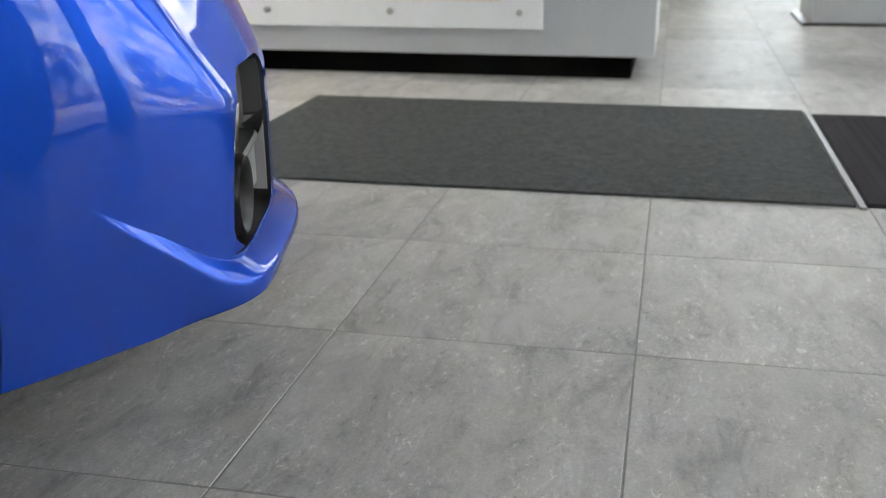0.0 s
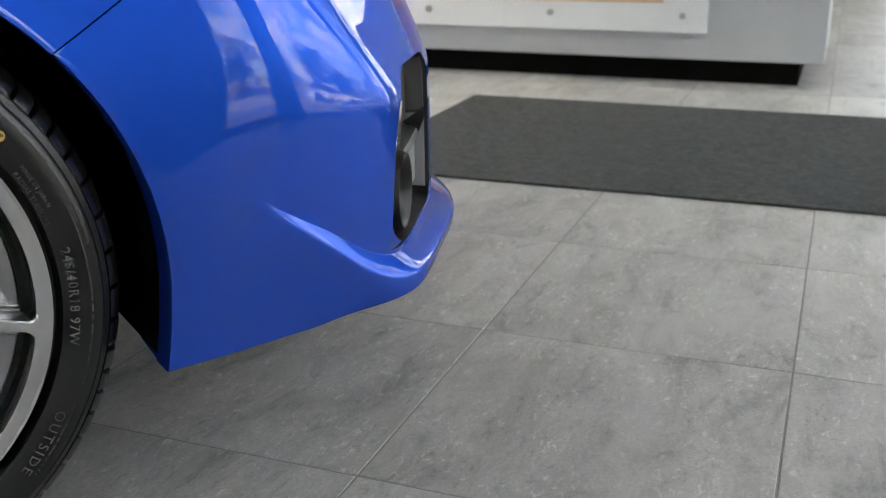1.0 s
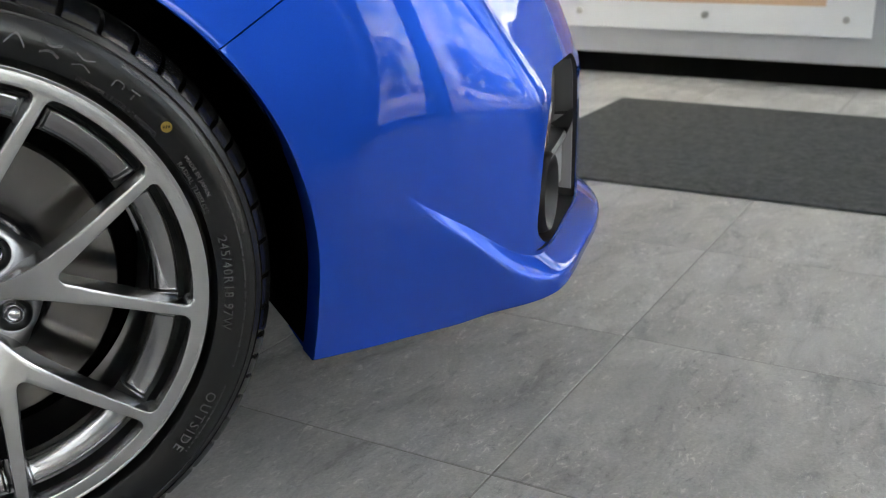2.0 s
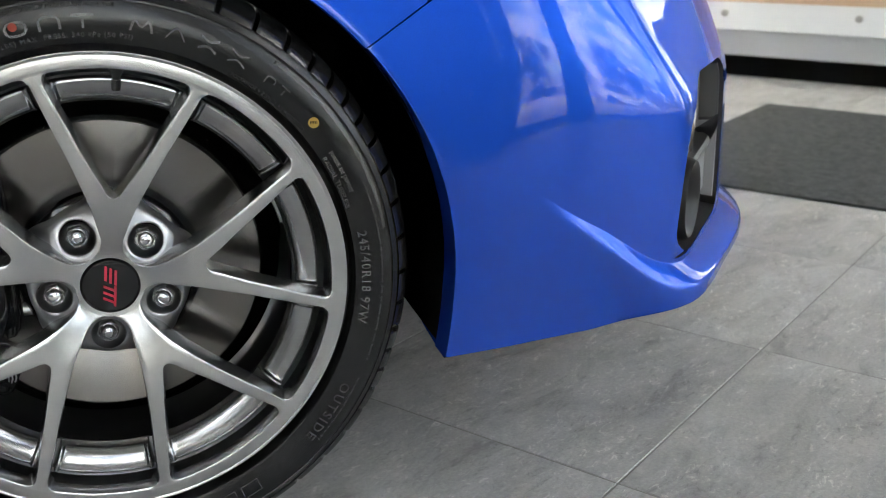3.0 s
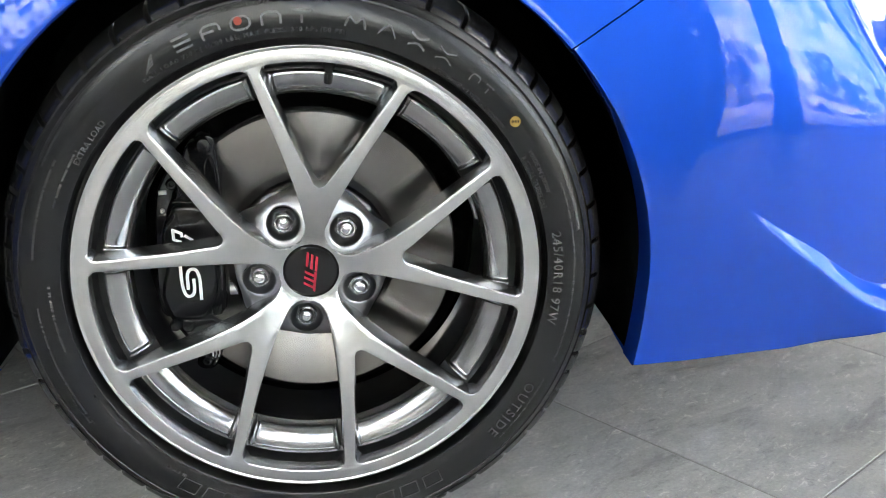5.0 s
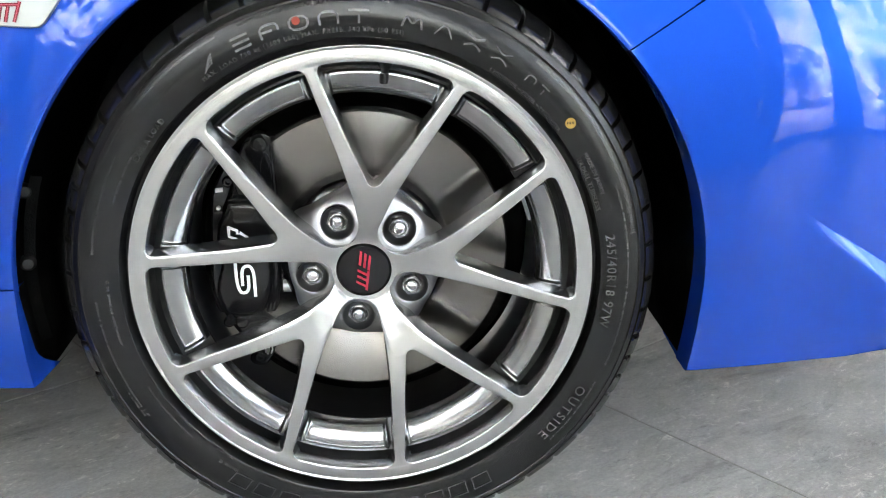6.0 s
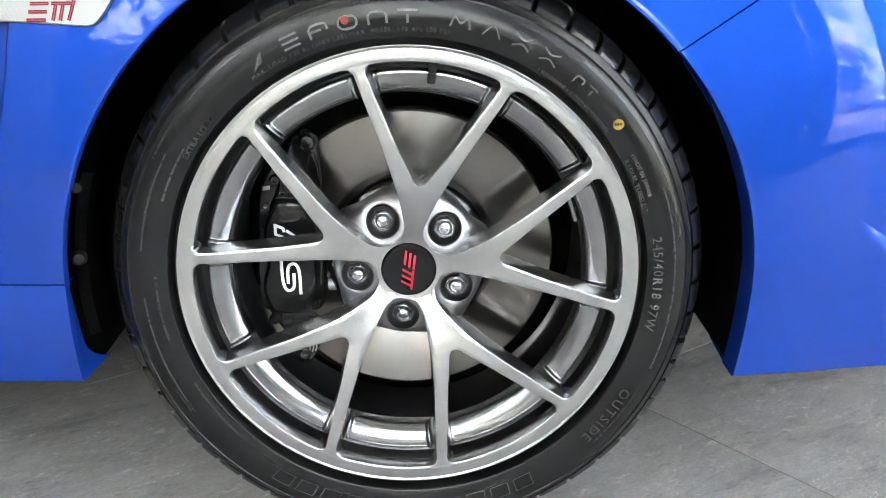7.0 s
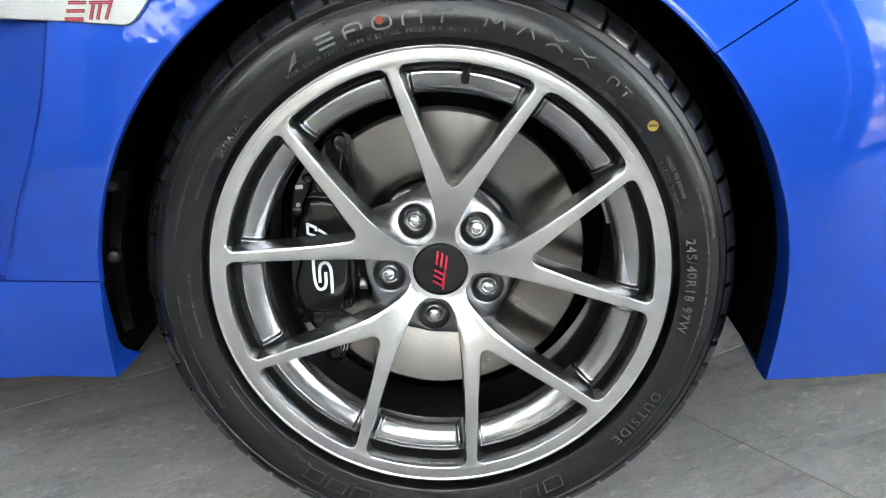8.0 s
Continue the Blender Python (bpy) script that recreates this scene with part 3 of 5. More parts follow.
def fog_x(z):
    return curve_at([(0.15, 0.640), (0.289, 0.653), (0.393, 0.668), (0.440, 0.683), (0.462, 0.698), (0.488, 0.724), (0.56, 0.742), (0.75, 0.73)], z)


TOP, FOG_TOP, FOG_RIGHT = 0.72, 0.487, 0.837
NA, NB, NC = 44, 22, 16


def bumper_bottom(x):
    return curve_at([(0.34, 0.207), (0.46, 0.210), (0.54, 0.2145), (0.61, 0.2195), (0.66, 0.2235), (0.75, 0.227), (1.0, 0.227)], x)


def bumper_rows():
    rows, marks = [], {}
    zones = [("low", 9), ("ledge", 18), ("foot", 3), ("fog", 20), ("brow", 18)]
    for zone, count in zones:
        marks[zone] = len(rows)
        for i in range(count if zone != "brow" else count + 1):
            rows.append((zone, i / count))
    return rows, marks


def row_height(zone, f, x):
    zc = crease_height(x)
    rim = zc + ledge(x)
    foot = max(rim, 0.262)
    fog0 = max(foot + 0.006, 0.268)
    if zone == "low":
        z0 = bumper_bottom(x)
        return z0 + (zc - z0) * f
    if zone == "ledge":
        g = 1 - (1 - f) ** 2
        return zc + (foot - zc) * g
    if zone == "foot":
        return foot + (fog0 - foot) * f
    if zone == "fog":
        return fog0 + (FOG_TOP - fog0) * f
    return FOG_TOP + (TOP - FOG_TOP) * f


def bumper_point(u, zone, f):
    """u runs 0 to 1 from the arch to the fog recess, to 2 across it, to 3 at the middle of the nose."""
    x = 0.5
    for _ in range(12):
        z = row_height(zone, f, x)
        if u <= 1:
            x = arch_x(z) + (fog_x(z) - arch_x(z)) * u
        elif u <= 2:
            s = along(fog_x(z)) + (along(FOG_RIGHT) - along(fog_x(z))) * (u - 1)
            x = curve_at(PLAN_X, s)
        else:
            s = along(FOG_RIGHT) + (chord[-1] - along(FOG_RIGHT)) * (u - 2)
            x = curve_at(PLAN_X, s)
    if u > 1:
        return flank(s, z)
    return flank(along(x), z)


LIP = 0.0075


def lip_roll(d):
    """How far the skin turns in towards the wheel, d metres from the arch's edge."""
    return 0.0009 * max(0.0, 1 - d / LIP) ** 2


def make_bumper():
    rows, marks = bumper_rows()
    us = [0.0, 0.005, 0.010, 0.0155, 0.0215, 0.028] + [0.028 + 0.972 * i / (NA - 5) for i in range(1, NA - 5)] + [1 + i / NB for i in range(NB)] + [2 + i / NC for i in range(NC + 1)]
    grid = [[bumper_point(u, zone, f) for u in us] for zone, f in rows]
    for row in grid:
        row[-1].y = MID
        fade = 1 - smoothstep((row[0].z - 0.53) / 0.03)
        for c in range(6):
            row[c].y += fade * lip_roll((row[c] - row[0]).length)
    bm = bmesh.new()
    fog0, fog1 = marks["fog"], marks["brow"]
    both = []
    for side in (0, 1):
        vs = [[bm.verts.new(p if not side else Vector((p.x, 2 * MID - p.y, p.z))) for p in row] for row in grid]
        both.append(vs)
        for r in range(len(grid) - 1):
            for c in range(len(us) - 1):
                if fog0 <= r < fog1 and NA <= c < NA + NB:
                    continue
                f = (vs[r][c], vs[r][c + 1], vs[r + 1][c + 1], vs[r + 1][c])
                bm.faces.new(f[::-1] if side else f)
        # the recess's four corners are rounded
        rim = [[p.copy() for p in row[NA:NA + NB + 1]] for row in grid[fog0:fog1 + 1]]
        high, wide = len(rim) - 1, NB

        def on_rim(fi, fj):
            a, b = fi * high, fj * wide
            i, j = min(int(a), high - 1), min(int(b), wide - 1)
            p = rim[i][j].lerp(rim[i][j + 1], b - j).lerp(rim[i + 1][j].lerp(rim[i + 1][j + 1], b - j), a - i)
            return Vector((p.x, 2 * MID - p.y, p.z)) if side else p
        for ci, cj, ri, rj in ((0, 0, 0.16, 0.26), (0, 1, 0.12, 0.2), (1, 0, 0.08, 0.16), (1, 1, 0.10, 0.2)):
            si, sj = 1 - 2 * ci, 1 - 2 * cj
            fan = [bm.verts.new(on_rim(ci, cj))]
            for k in range(9):
                t = k / 8 * math.pi / 2
                fan.append(bm.verts.new(on_rim(ci + si * ri * (1 - math.sin(t)), cj + sj * rj * (1 - math.cos(t)))))
            for a, b in zip(fan[1:], fan[2:]):
                f = (fan[0], a, b)
                bm.faces.new(f if (si * sj > 0) == bool(side) else f[::-1])
        # rolled edges: the arch flange and the underside
        def roll(line, steps):
            previous = line
            for step in steps:
                ring = [bm.verts.new(v.co + Vector((step[0], step[1] * (-1 if side else 1), step[2]))) for v in line]
                for i in range(len(line) - 1):
                    f = (previous[i], ring[i], ring[i + 1], previous[i + 1])
                    bm.faces.new(f if side else f[::-1])
                previous = ring
        roll([vs[r][0] for r in range(len(grid))], [(-0.0008, 0.0025, 0), (-0.0014, 0.005, 0), (-0.0022, 0.010, 0), (-0.0032, 0.032, 0.001)])
        roll([vs[0][c] for c in range(NA + 1)][::-1], [(0.0, 0.005, -0.003), (0.0, 0.014, -0.004), (0.0, 0.10, 0.004)])
        roll([vs[0][c] for c in range(NA, len(us))][::-1], [(-0.003, 0.004, -0.003), (-0.010, 0.010, -0.004), (-0.07, 0.07, 0.004)])
    bmesh.ops.remove_doubles(bm, verts=bm.verts[:], dist=1e-5)
    ob = part("front_bumper", bm, PAINT, car, "", True, 50)
    edge = [[grid[r][c] for c in range(NA, NA + NB + 1)] for r in range(fog0, fog1 + 1)]
    return ob, edge


bumper, recess = make_bumper()


def inset_grid(side, depth):
    """The recess's opening, pushed back into the nose."""
    back = Vector((-0.76, 0.65, 0)).normalized() * depth
    rows = []
    for row in recess:
        line = [p + back for p in row]
        rows.append([Vector((p.x, 2 * MID - p.y, p.z)) for p in line] if side else line)
    return rows


def shrink(rows, depth, inset):
    """Moves a grid back by depth and inwards from its rim by a share of its size."""
    n, m = len(rows), len(rows[0])
    out = []
    for i in range(n):
        fi = inset + (1 - 2 * inset) * i / (n - 1)
        line = []
        for j in range(m):
            fj = inset + (1 - 2 * inset) * j / (m - 1)
            a, b = fi * (n - 1), fj * (m - 1)
            i0, j0 = min(int(a), n - 2), min(int(b), m - 2)
            p = rows[i0][j0].lerp(rows[i0][j0 + 1], b - j0).lerp(rows[i0 + 1][j0].lerp(rows[i0 + 1][j0 + 1], b - j0), a - i0)
            line.append(p)
        out.append(line)
    return out


for side in (0, 1):
    rim = inset_grid(side, 0.0)
    # the recess's walls and back, one tray
    bm = bmesh.new()
    levels = [inset_grid(side, 0.001), shrink(inset_grid(side, 0.012), 0, 0.012), shrink(inset_grid(side, 0.05), 0, 0.04)]
    rings = []
    for rows in levels:
        n, m = len(rows), len(rows[0])
        loop = rows[0][:] + [rows[i][-1] for i in range(1, n)] + rows[-1][-2::-1] + [rows[i][0] for i in range(n - 2, 0, -1)]
        rings.append([bm.verts.new(p) for p in loop])
    for a, b in zip(rings, rings[1:]):
        for i in range(len(a)):
            k = (i + 1) % len(a)
            f = (a[i], a[k], b[k], b[i])
            bm.faces.new(f if side else f[::-1])
    sheet(bm, levels[-1], bool(side))
    tray = part("fog_lamp_recess", bm, PLASTIC, bumper, "dark grained plastic fog-lamp recess")
    back = levels[-1]
    n, m = len(back), len(back[0])
    forward = Vector((0.76, -0.65 if not side else 0.65, 0)).normalized()
    inward = Vector((-0.65, -0.76 if not side else 0.76, 0)).normalized()

    def wall_spot(levels, i0, f):
        """A point of the recess's side wall: i0 rows up, f from the back to the opening."""
        i = min(int(i0), n - 2)
        a = levels[-1][i][-1].lerp(levels[-1][i + 1][-1], i0 - i)
        b = levels[0][i][-1].lerp(levels[0][i + 1][-1], i0 - i)
        return a.lerp(b, f)
    for words, look_of, low, high in (("satin grey side panel", RECESS_TRIM, 0.06, 0.58), ("smooth dark side panel", GREY_TRIM, 0.60, 0.95)):
        bm = bmesh.new()
        sheet(bm, [[wall_spot(levels, (low + (high - low) * i / 8) * (n - 1), f) + inward * lift for f, lift in ((0.0, 0.003), (0.3, 0.004), (0.6, 0.004), (0.88, 0.003), (0.9, 0.0))] for i in range(9)], bool(side))
        part("side_panel", bm, look_of, tray, words)
    # the bar across the recess
    bm = bmesh.new()
    bar = []
    for dz, lift in ((0.008, 0.006), (0.009, 0.026), (0.006, 0.034), (0.0, 0.037), (-0.006, 0.035), (-0.010, 0.028), (-0.008, 0.004)):
        line = []
        for j in range(m):
            fz = 0.40 + 0.05 * (j / (m - 1)) ** 1.6
            i0 = fz * (n - 1)
            p = back[int(i0)][j].lerp(back[int(i0) + 1][j], i0 - int(i0))
            line.append(p + forward * lift + Vector((0, 0, dz)))
        for f in (0.3, 0.6, 0.9):
            fz = 0.45 + 0.15 * f
            i0 = fz * (n - 1)
            p = wall_spot(levels, i0, f) + forward * lift * (1 - f)
            line.append(p + inward * (0.004 + lift * 0.45 * f) + Vector((0, 0, dz)))
        bar.append(line)
    sheet(bm, bar, not side)
    part("cross_bar", bm, GREY_TRIM, tray, "dark grey bar across the recess")
    # the smooth panel above the bar with the light strip at its outer edge
    bm = bmesh.new()
    sheet(bm, [[p + forward * 0.018 for p in row[2:]] for row in back[int(n * 0.56):n - 1]], bool(side))
    part("upper_panel", bm, GREY_TRIM, tray, "smooth dark grey upper panel")
    bm = bmesh.new()
    strip = []
    for i in range(9):
        fz = 0.60 + 0.25 * i / 8
        i0 = fz * (n - 1)
        row = []
        for j, lift in ((0.3, 0.034), (0.7, 0.046), (2.2, 0.047), (2.8, 0.030)):
            j0 = int(j)
            a = back[int(i0)][j0].lerp(back[int(i0)][j0 + 1], j - j0)
            b = back[int(i0) + 1][j0].lerp(back[int(i0) + 1][j0 + 1], j - j0)
            row.append(a.lerp(b, i0 - int(i0)) + forward * lift)
        strip.append(row)
    sheet(bm, strip, bool(side))
    part("light_strip", bm, CHROME, tray, "clear bright light strip")
    # the grey panel under the bar and the round lamp cover before it
    bm = bmesh.new()
    sheet(bm, [[p + forward * 0.030 for p in row[9:]] for row in back[2:int(n * 0.50)]], bool(side))
    part("lower_panel", bm, RECESS_TRIM, tray, "satin grey lower panel")
    c = back[int(n * 0.24)][6] + forward * 0.022
    turn = forward.to_track_quat("-Y", "Z").to_matrix().to_4x4()
    bm = bmesh.new()
    lathe(bm, [(0.0, 0.0), (0.030, -0.004), (0.038, -0.012), (0.044, -0.022), (0.049, -0.024), (0.053, -0.018), (0.055, -0.004), (0.056, 0.03)], 48, Matrix.Translation(c) @ turn)
    part("lamp_cover", bm, LAMP_BLACK, tray, "round black fog-lamp cover")


# ---- wing, door, sill ----
def skin(x, z, push=0.0):
    p = flank(along(x), z)
    return p + Vector((0, push, 0))


def mirrored(ob, name):
    mesh = ob.data.copy()
    mesh.transform(Matrix.Translation((0, 2 * MID, 0)) @ Matrix.Diagonal((1, -1, 1, 1)))
    mesh.flip_normals()
    o = new(name, mesh)
    o.parent = car
    return o


def trailing_edge(z):
    """The rear edge of the wing behind the wheel."""
    return curve_at([(0.3215, -0.459), (0.3965, -0.437), (0.455, -0.416), (0.517, -0.3985), (0.59, -0.3865), (0.80, -0.345)], z)


def make_wing():
    bm = bmesh.new()
    inner, outer = [], []
    seam0, seam1 = Vector((0.2722, 0, 0.5535)), Vector((0.512, 0, 0.702))
    n = 60
    for i in range(n + 1):
        f = i / n
        if f <= 0.75:
            a = math.atan2(seam0.z - HUB, seam0.x) + (math.pi - math.atan2(seam0.z - HUB, seam0.x)) * f / 0.75
            inner.append(Vector((0.001 + ARCH * math.cos(a), 0, HUB + ARCH * math.sin(a))))
        else:
            z = HUB + (0.3235 - HUB) * (f - 0.75) / 0.25
            inner.append(Vector((-0.356, 0, z)))
        # outer rim: up over the wheel and down the edge behind it
        if f < 0.12:
            outer.append(seam1.lerp(Vector((0.50, 0, 0.80)), f / 0.12))
        elif f < 0.60:
            outer.append(Vector((0.50, 0, 0.80)).lerp(Vector((-0.348, 0, 0.80)), (f - 0.12) / 0.48))
        else:
            z = 0.80 + (0.3235 - 0.80) * (f - 0.60) / 0.40
            outer.append(Vector((trailing_edge(z), 0, z)))
    rows = []
    for p, q in zip(inner, outer):
        row = []
        d = Vector((p.x, 0, p.z - HUB)).normalized()
        edge = skin(p.x, p.z, lip_roll(0))
        for back, inn in ((0.008, 0.0016), (0.005, 0.0012), (0.0025, 0.0008)):
            row.append(edge - d * inn + Vector((0, back, 0)))
        span = (q - p).length
        rear = 1.0 if q.x < -0.31 else 0.0
        for g in [LIP * k / 5 / span for k in range(6)] + [LIP / span + (1 - (LIP + 0.008) / span) * (k / 21) ** 1.3 for k in range(1, 22)] + [1 - d / span for d in (0.0065, 0.005, 0.0035, 0.002, 0.001, 0.0)]:
            v = p.lerp(q, g)
            row.append(skin(v.x, v.z, lip_roll(g * span) + rear * 0.0022 * max(0.0, 1 - (1 - g) * span / 0.009) ** 2))
        last = row[-1]
        row += [last + Vector((-0.001, 0.003, 0)), last + Vector((-0.002, 0.014, 0))]
        rows.append(row)
    sheet(bm, rows, True)
    return part("front_wing", bm, PAINT, car, "", True, 50)


wing = make_wing()
mirrored(wing, "front_wing")


def make_door():
    bm = bmesh.new()
    rows = []
    for i in range(25):
        z = 0.3215 + (0.80 - 0.3215) * i / 24
        x1 = trailing_edge(z) + 0.006
        row = []
        for k in range(21):
            x = x1 + (-1.28 - x1) * (k / 20) ** 1.4
            row.append(skin(x, z, 0.013 + 0.020 * smoothstep((x1 - x) / 0.10) + 0.006 * smoothstep((0.42 - z) / 0.1)))
        rows.append(row)
    sheet(bm, rows)
    return part("door", bm, PAINT, car, "", True, 50)


mirrored(make_door(), "door")


def make_sill():
    bm = bmesh.new()
    rows = []
    for i in range(14):
        f = i / 13
        z = 0.213 + (0.3222 - 0.213) * f
        x1 = -0.356 + 0.005 * (1 - f) ** 1.5
        edge = skin(x1, z)
        swoop = 0.25 * max(0.0, 1 - 3.0 * f) ** 2
        row = [edge + Vector((0.0010 + 0.060 * swoop, 0.007 + 0.023 * (1 - f) + 0.06 * swoop, 0.040 * swoop)), edge + Vector((0.0008 + 0.012 * swoop, 0.006 + 0.006 * (1 - f), 0.004 * swoop)), edge + Vector((0.0012, 0.005, 0)), edge + Vector((0.0005, 0.002, 0))]
        for k in range(25):
            x = x1 + (-1.9 - x1) * (k / 24) ** 1.6
            row.append(skin(x, z, -0.004 * math.sin(f * math.pi) - 0.010 * smoothstep((-x - 0.42) / 0.1) * (1 - f)))
        rows.append(row)
    under = [Vector((p.x, p.y + 0.06, p.z - 0.004)) for p in rows[0]]
    top = [Vector((p.x, p.y + 0.02, p.z + 0.001)) for p in rows[-1]]
    sheet(bm, [under] + rows + [top])
    return part("side_sill", bm, PAINT, car, "", True, 50)


mirrored(make_sill(), "side_sill")

# the badge on the wing: a slanted bright plate with a fine mesh and red shapes
def badge_foot(x):
    return curve_at([(-0.62, 0.5970), (-0.372, 0.5885), (-0.309, 0.5842), (-0.300, 0.5850), (-0.294, 0.5895), (-0.2655, 0.629)], x)


bm = bmesh.new()
plate = []
for k in range(61):
    x = -0.62 + (0.62 - 0.2662) * (k / 60) ** 0.8
    foot, head = badge_foot(x), 0.650
    edge = min(1.0, (-0.2655 - x) / 0.003)
    row = []
    for d, lift in ((0.0, 0.001), (0.0, -0.003), (0.0006, -0.0050), (0.0018, -0.0060)):
        row.append(skin(x, foot + d, lift * edge))
    row += [skin(x, foot + 0.0018 + (head - foot - 0.0018) * f, -0.006 * edge) for f in (0.15, 0.3, 0.45, 0.6, 0.8, 1.0)]
    plate.append(row)
sheet(bm, plate, True)
badge = part("wing_badge", bm, SATIN, car, "satin silver side badge with red shapes", True, 30)


def bar_on_skin(bm, x0, z0, x1, z1, thick, push, lift=0.0012):
    """A slanted raised bar on the flank between two points."""
    d = Vector((x1 - x0, 0, z1 - z0)).normalized()
    side_way = Vector((-d.z, 0, d.x)) * thick / 2
    pts = [(x0 + side_way.x, z0 + side_way.z), (x1 + side_way.x, z1 + side_way.z), (x1 - side_way.x, z1 - side_way.z), (x0 - side_way.x, z0 - side_way.z)]
    top = [bm.verts.new(skin(x, z, push - lift)) for x, z in pts]
    foot = [bm.verts.new(skin(x, z, push)) for x, z in pts]
    bm.faces.new(top)
    for i in range(4):
        bm.faces.new((foot[i], foot[(i + 1) % 4], top[(i + 1) % 4], top[i]))


def badge_spot(x, z):
    return -0.3635 + (x + 0.355) * 0.70, 0.5912 + (z - 0.597) * 1.0


BADGE_BARS = ((-0.356, 0.5968, -0.329, 0.5968), (-0.353, 0.6045, -0.327, 0.6045), (-0.350, 0.6122, -0.324, 0.6122),
              (-0.320, 0.6122, -0.289, 0.6122), (-0.319, 0.5962, -0.314, 0.6105), (-0.309, 0.5962, -0.304, 0.6105), (-0.297, 0.5962, -0.288, 0.6150))
# the thin brighter bars are the enamel's highlights, put in as colour
for title, thick, lift, look_of, words in (("badge_mark", 0.0034, 0.0012, DEEP_RED, "deep red enamel shapes"), ("badge_mark_highlight", 0.0009, 0.0015, RED, "bright red line, a highlight drawn on the shapes")):
    bm = bmesh.new()
    for x0, z0, x1, z1 in BADGE_BARS:
        bar_on_skin(bm, *badge_spot(x0, z0), *badge_spot(x1, z1), thick, -0.006, lift)
    part(title, bm, look_of, badge, words, False)
bm = bmesh.new()
for i in range(52):
    for j in range(12):
        x, z = -0.622 + i * 0.0048 + (j % 2) * 0.0024, 0.5945 + j * 0.0041 - (i / 51) * 0.0055
        if x < -0.3745 and z > badge_foot(x) + 0.003:
            bar_on_skin(bm, x - 0.0016, z - 0.0004, x + 0.0016, z + 0.0004, 0.0026, -0.0058, 0.0010)
part("badge_mesh", bm, SILVER_TRIM, badge, "fine raised mesh", False)

# bonnet, cabin, roof and the rear of the body
bm = bmesh.new()
rows = []
for x, w, z, crown in ((0.885, 0.46, 0.700, 0.015), (0.85, 0.58, 0.735, 0.02), (0.76, 0.70, 0.78, 0.03), (0.50, 0.845, 0.83, 0.05), (0.1, 0.87, 0.89, 0.05), (-0.5, 0.87, 0.97, 0.05), (-0.75, 0.86, 1.00, 0.04)):
    rows.append([Vector((x, MID + w * math.sin(t * math.pi / 2), z + crown * math.cos(t * math.pi / 2))) for t in [k / 12 - 1 for k in range(25)]])
sheet(bm, rows)
part("bonnet", bm, PAINT, car)
CABIN = [(-0.70, 0.80, 0.99), (-0.95, 0.74, 1.17), (-1.30, 0.655, 1.385), (-1.55, 0.635, 1.455), (-1.95, 0.63, 1.475), (-2.35, 0.63, 1.455), (-2.65, 0.645, 1.385), (-3.00, 0.69, 1.17), (-3.25, 0.74, 1.05)]
bm = bmesh.new()
rows = []
for x, w, z in CABIN:
    rows.append([Vector((x, MID + s * a, h)) for s, a, h in ((-1, 0.84, min(z, 0.98)), (-1, 0.80, min(z, 1.03)), (-1, w, max(z - 0.05, 0.99)), (-1, w * 0.85, z - 0.005), (0, 0, z + 0.015), (1, w * 0.85, z - 0.005), (1, w, max(z - 0.05, 0.99)), (1, 0.80, min(z, 1.03)), (1, 0.84, min(z, 0.98)))])
sheet(bm, rows, True)
part("cabin_glass", bm, DARK_GLASS, car, "dark glass of the cabin")
bm = bmesh.new()
rows = []
for x, w, z in CABIN[2:7]:
    rows.append([Vector((x, MID + s * a, h)) for s, a, h in ((-1, w + 0.006, z - 0.055), (-1, w * 0.85, z + 0.003), (0, 0, z + 0.023), (1, w * 0.85, z + 0.003), (1, w + 0.006, z - 0.055))])
sheet(bm, rows, True)
part("roof", bm, PAINT, car)
for s in (-1, 1):
    for spine, half in (([(-0.70, 0.815, 0.99), (-0.95, 0.755, 1.13), (-1.30, 0.668, 1.345)], 0.035), ([(-1.86, 0.815, 1.00), (-1.89, 0.735, 1.20), (-1.92, 0.645, 1.43)], 0.045), ([(-2.62, 0.660, 1.35), (-2.95, 0.715, 1.15), (-3.22, 0.79, 1.02)], 0.10)):
        bm = bmesh.new()
        sheet(bm, [[Vector((x + d, MID + s * w, z)) for d in (-half, half)] for x, w, z in spine], s > 0)
        part("pillar", bm, PAINT, car)
bm = bmesh.new()
REAR = -2.65
for s in (-1, 1):
    rows = []
    for i in range(70):
        x = -1.28 - 2.32 * i / 69
        gap = ARCH ** 2 - (x - REAR) ** 2
        low = max(0.22, HUB + math.sqrt(gap)) if gap > 0 else 0.22
        row = []
        for k in range(13):
            z = low + (0.985 - low) * k / 12
            w = 0.865 + 0.022 * math.sin((z - 0.22) / 0.765 * math.pi) - 0.028 * smoothstep((z - 0.72) / 0.26) - 0.14 * smoothstep((-x - 3.15) / 0.62) ** 2
            row.append(Vector((x, MID + s * w, z)))
        rows.append([row[0] + Vector((0, -s * 0.02, 0))] + row)
    sheet(bm, rows, s < 0)
rows = []
for x, z, w in ((-2.95, 1.03, 0.80), (-3.25, 1.065, 0.80), (-3.52, 1.055, 0.76), (-3.60, 1.02, 0.745), (-3.63, 0.90, 0.74), (-3.645, 0.60, 0.74), (-3.63, 0.40, 0.74), (-3.56, 0.24, 0.73)):
    rows.append([Vector((x + 0.06 * (f * f) ** 1.5, MID + w * f, z - 0.05 * (f * f) ** 2)) for f in [k / 6 - 1 for k in range(13)]])
sheet(bm, rows)
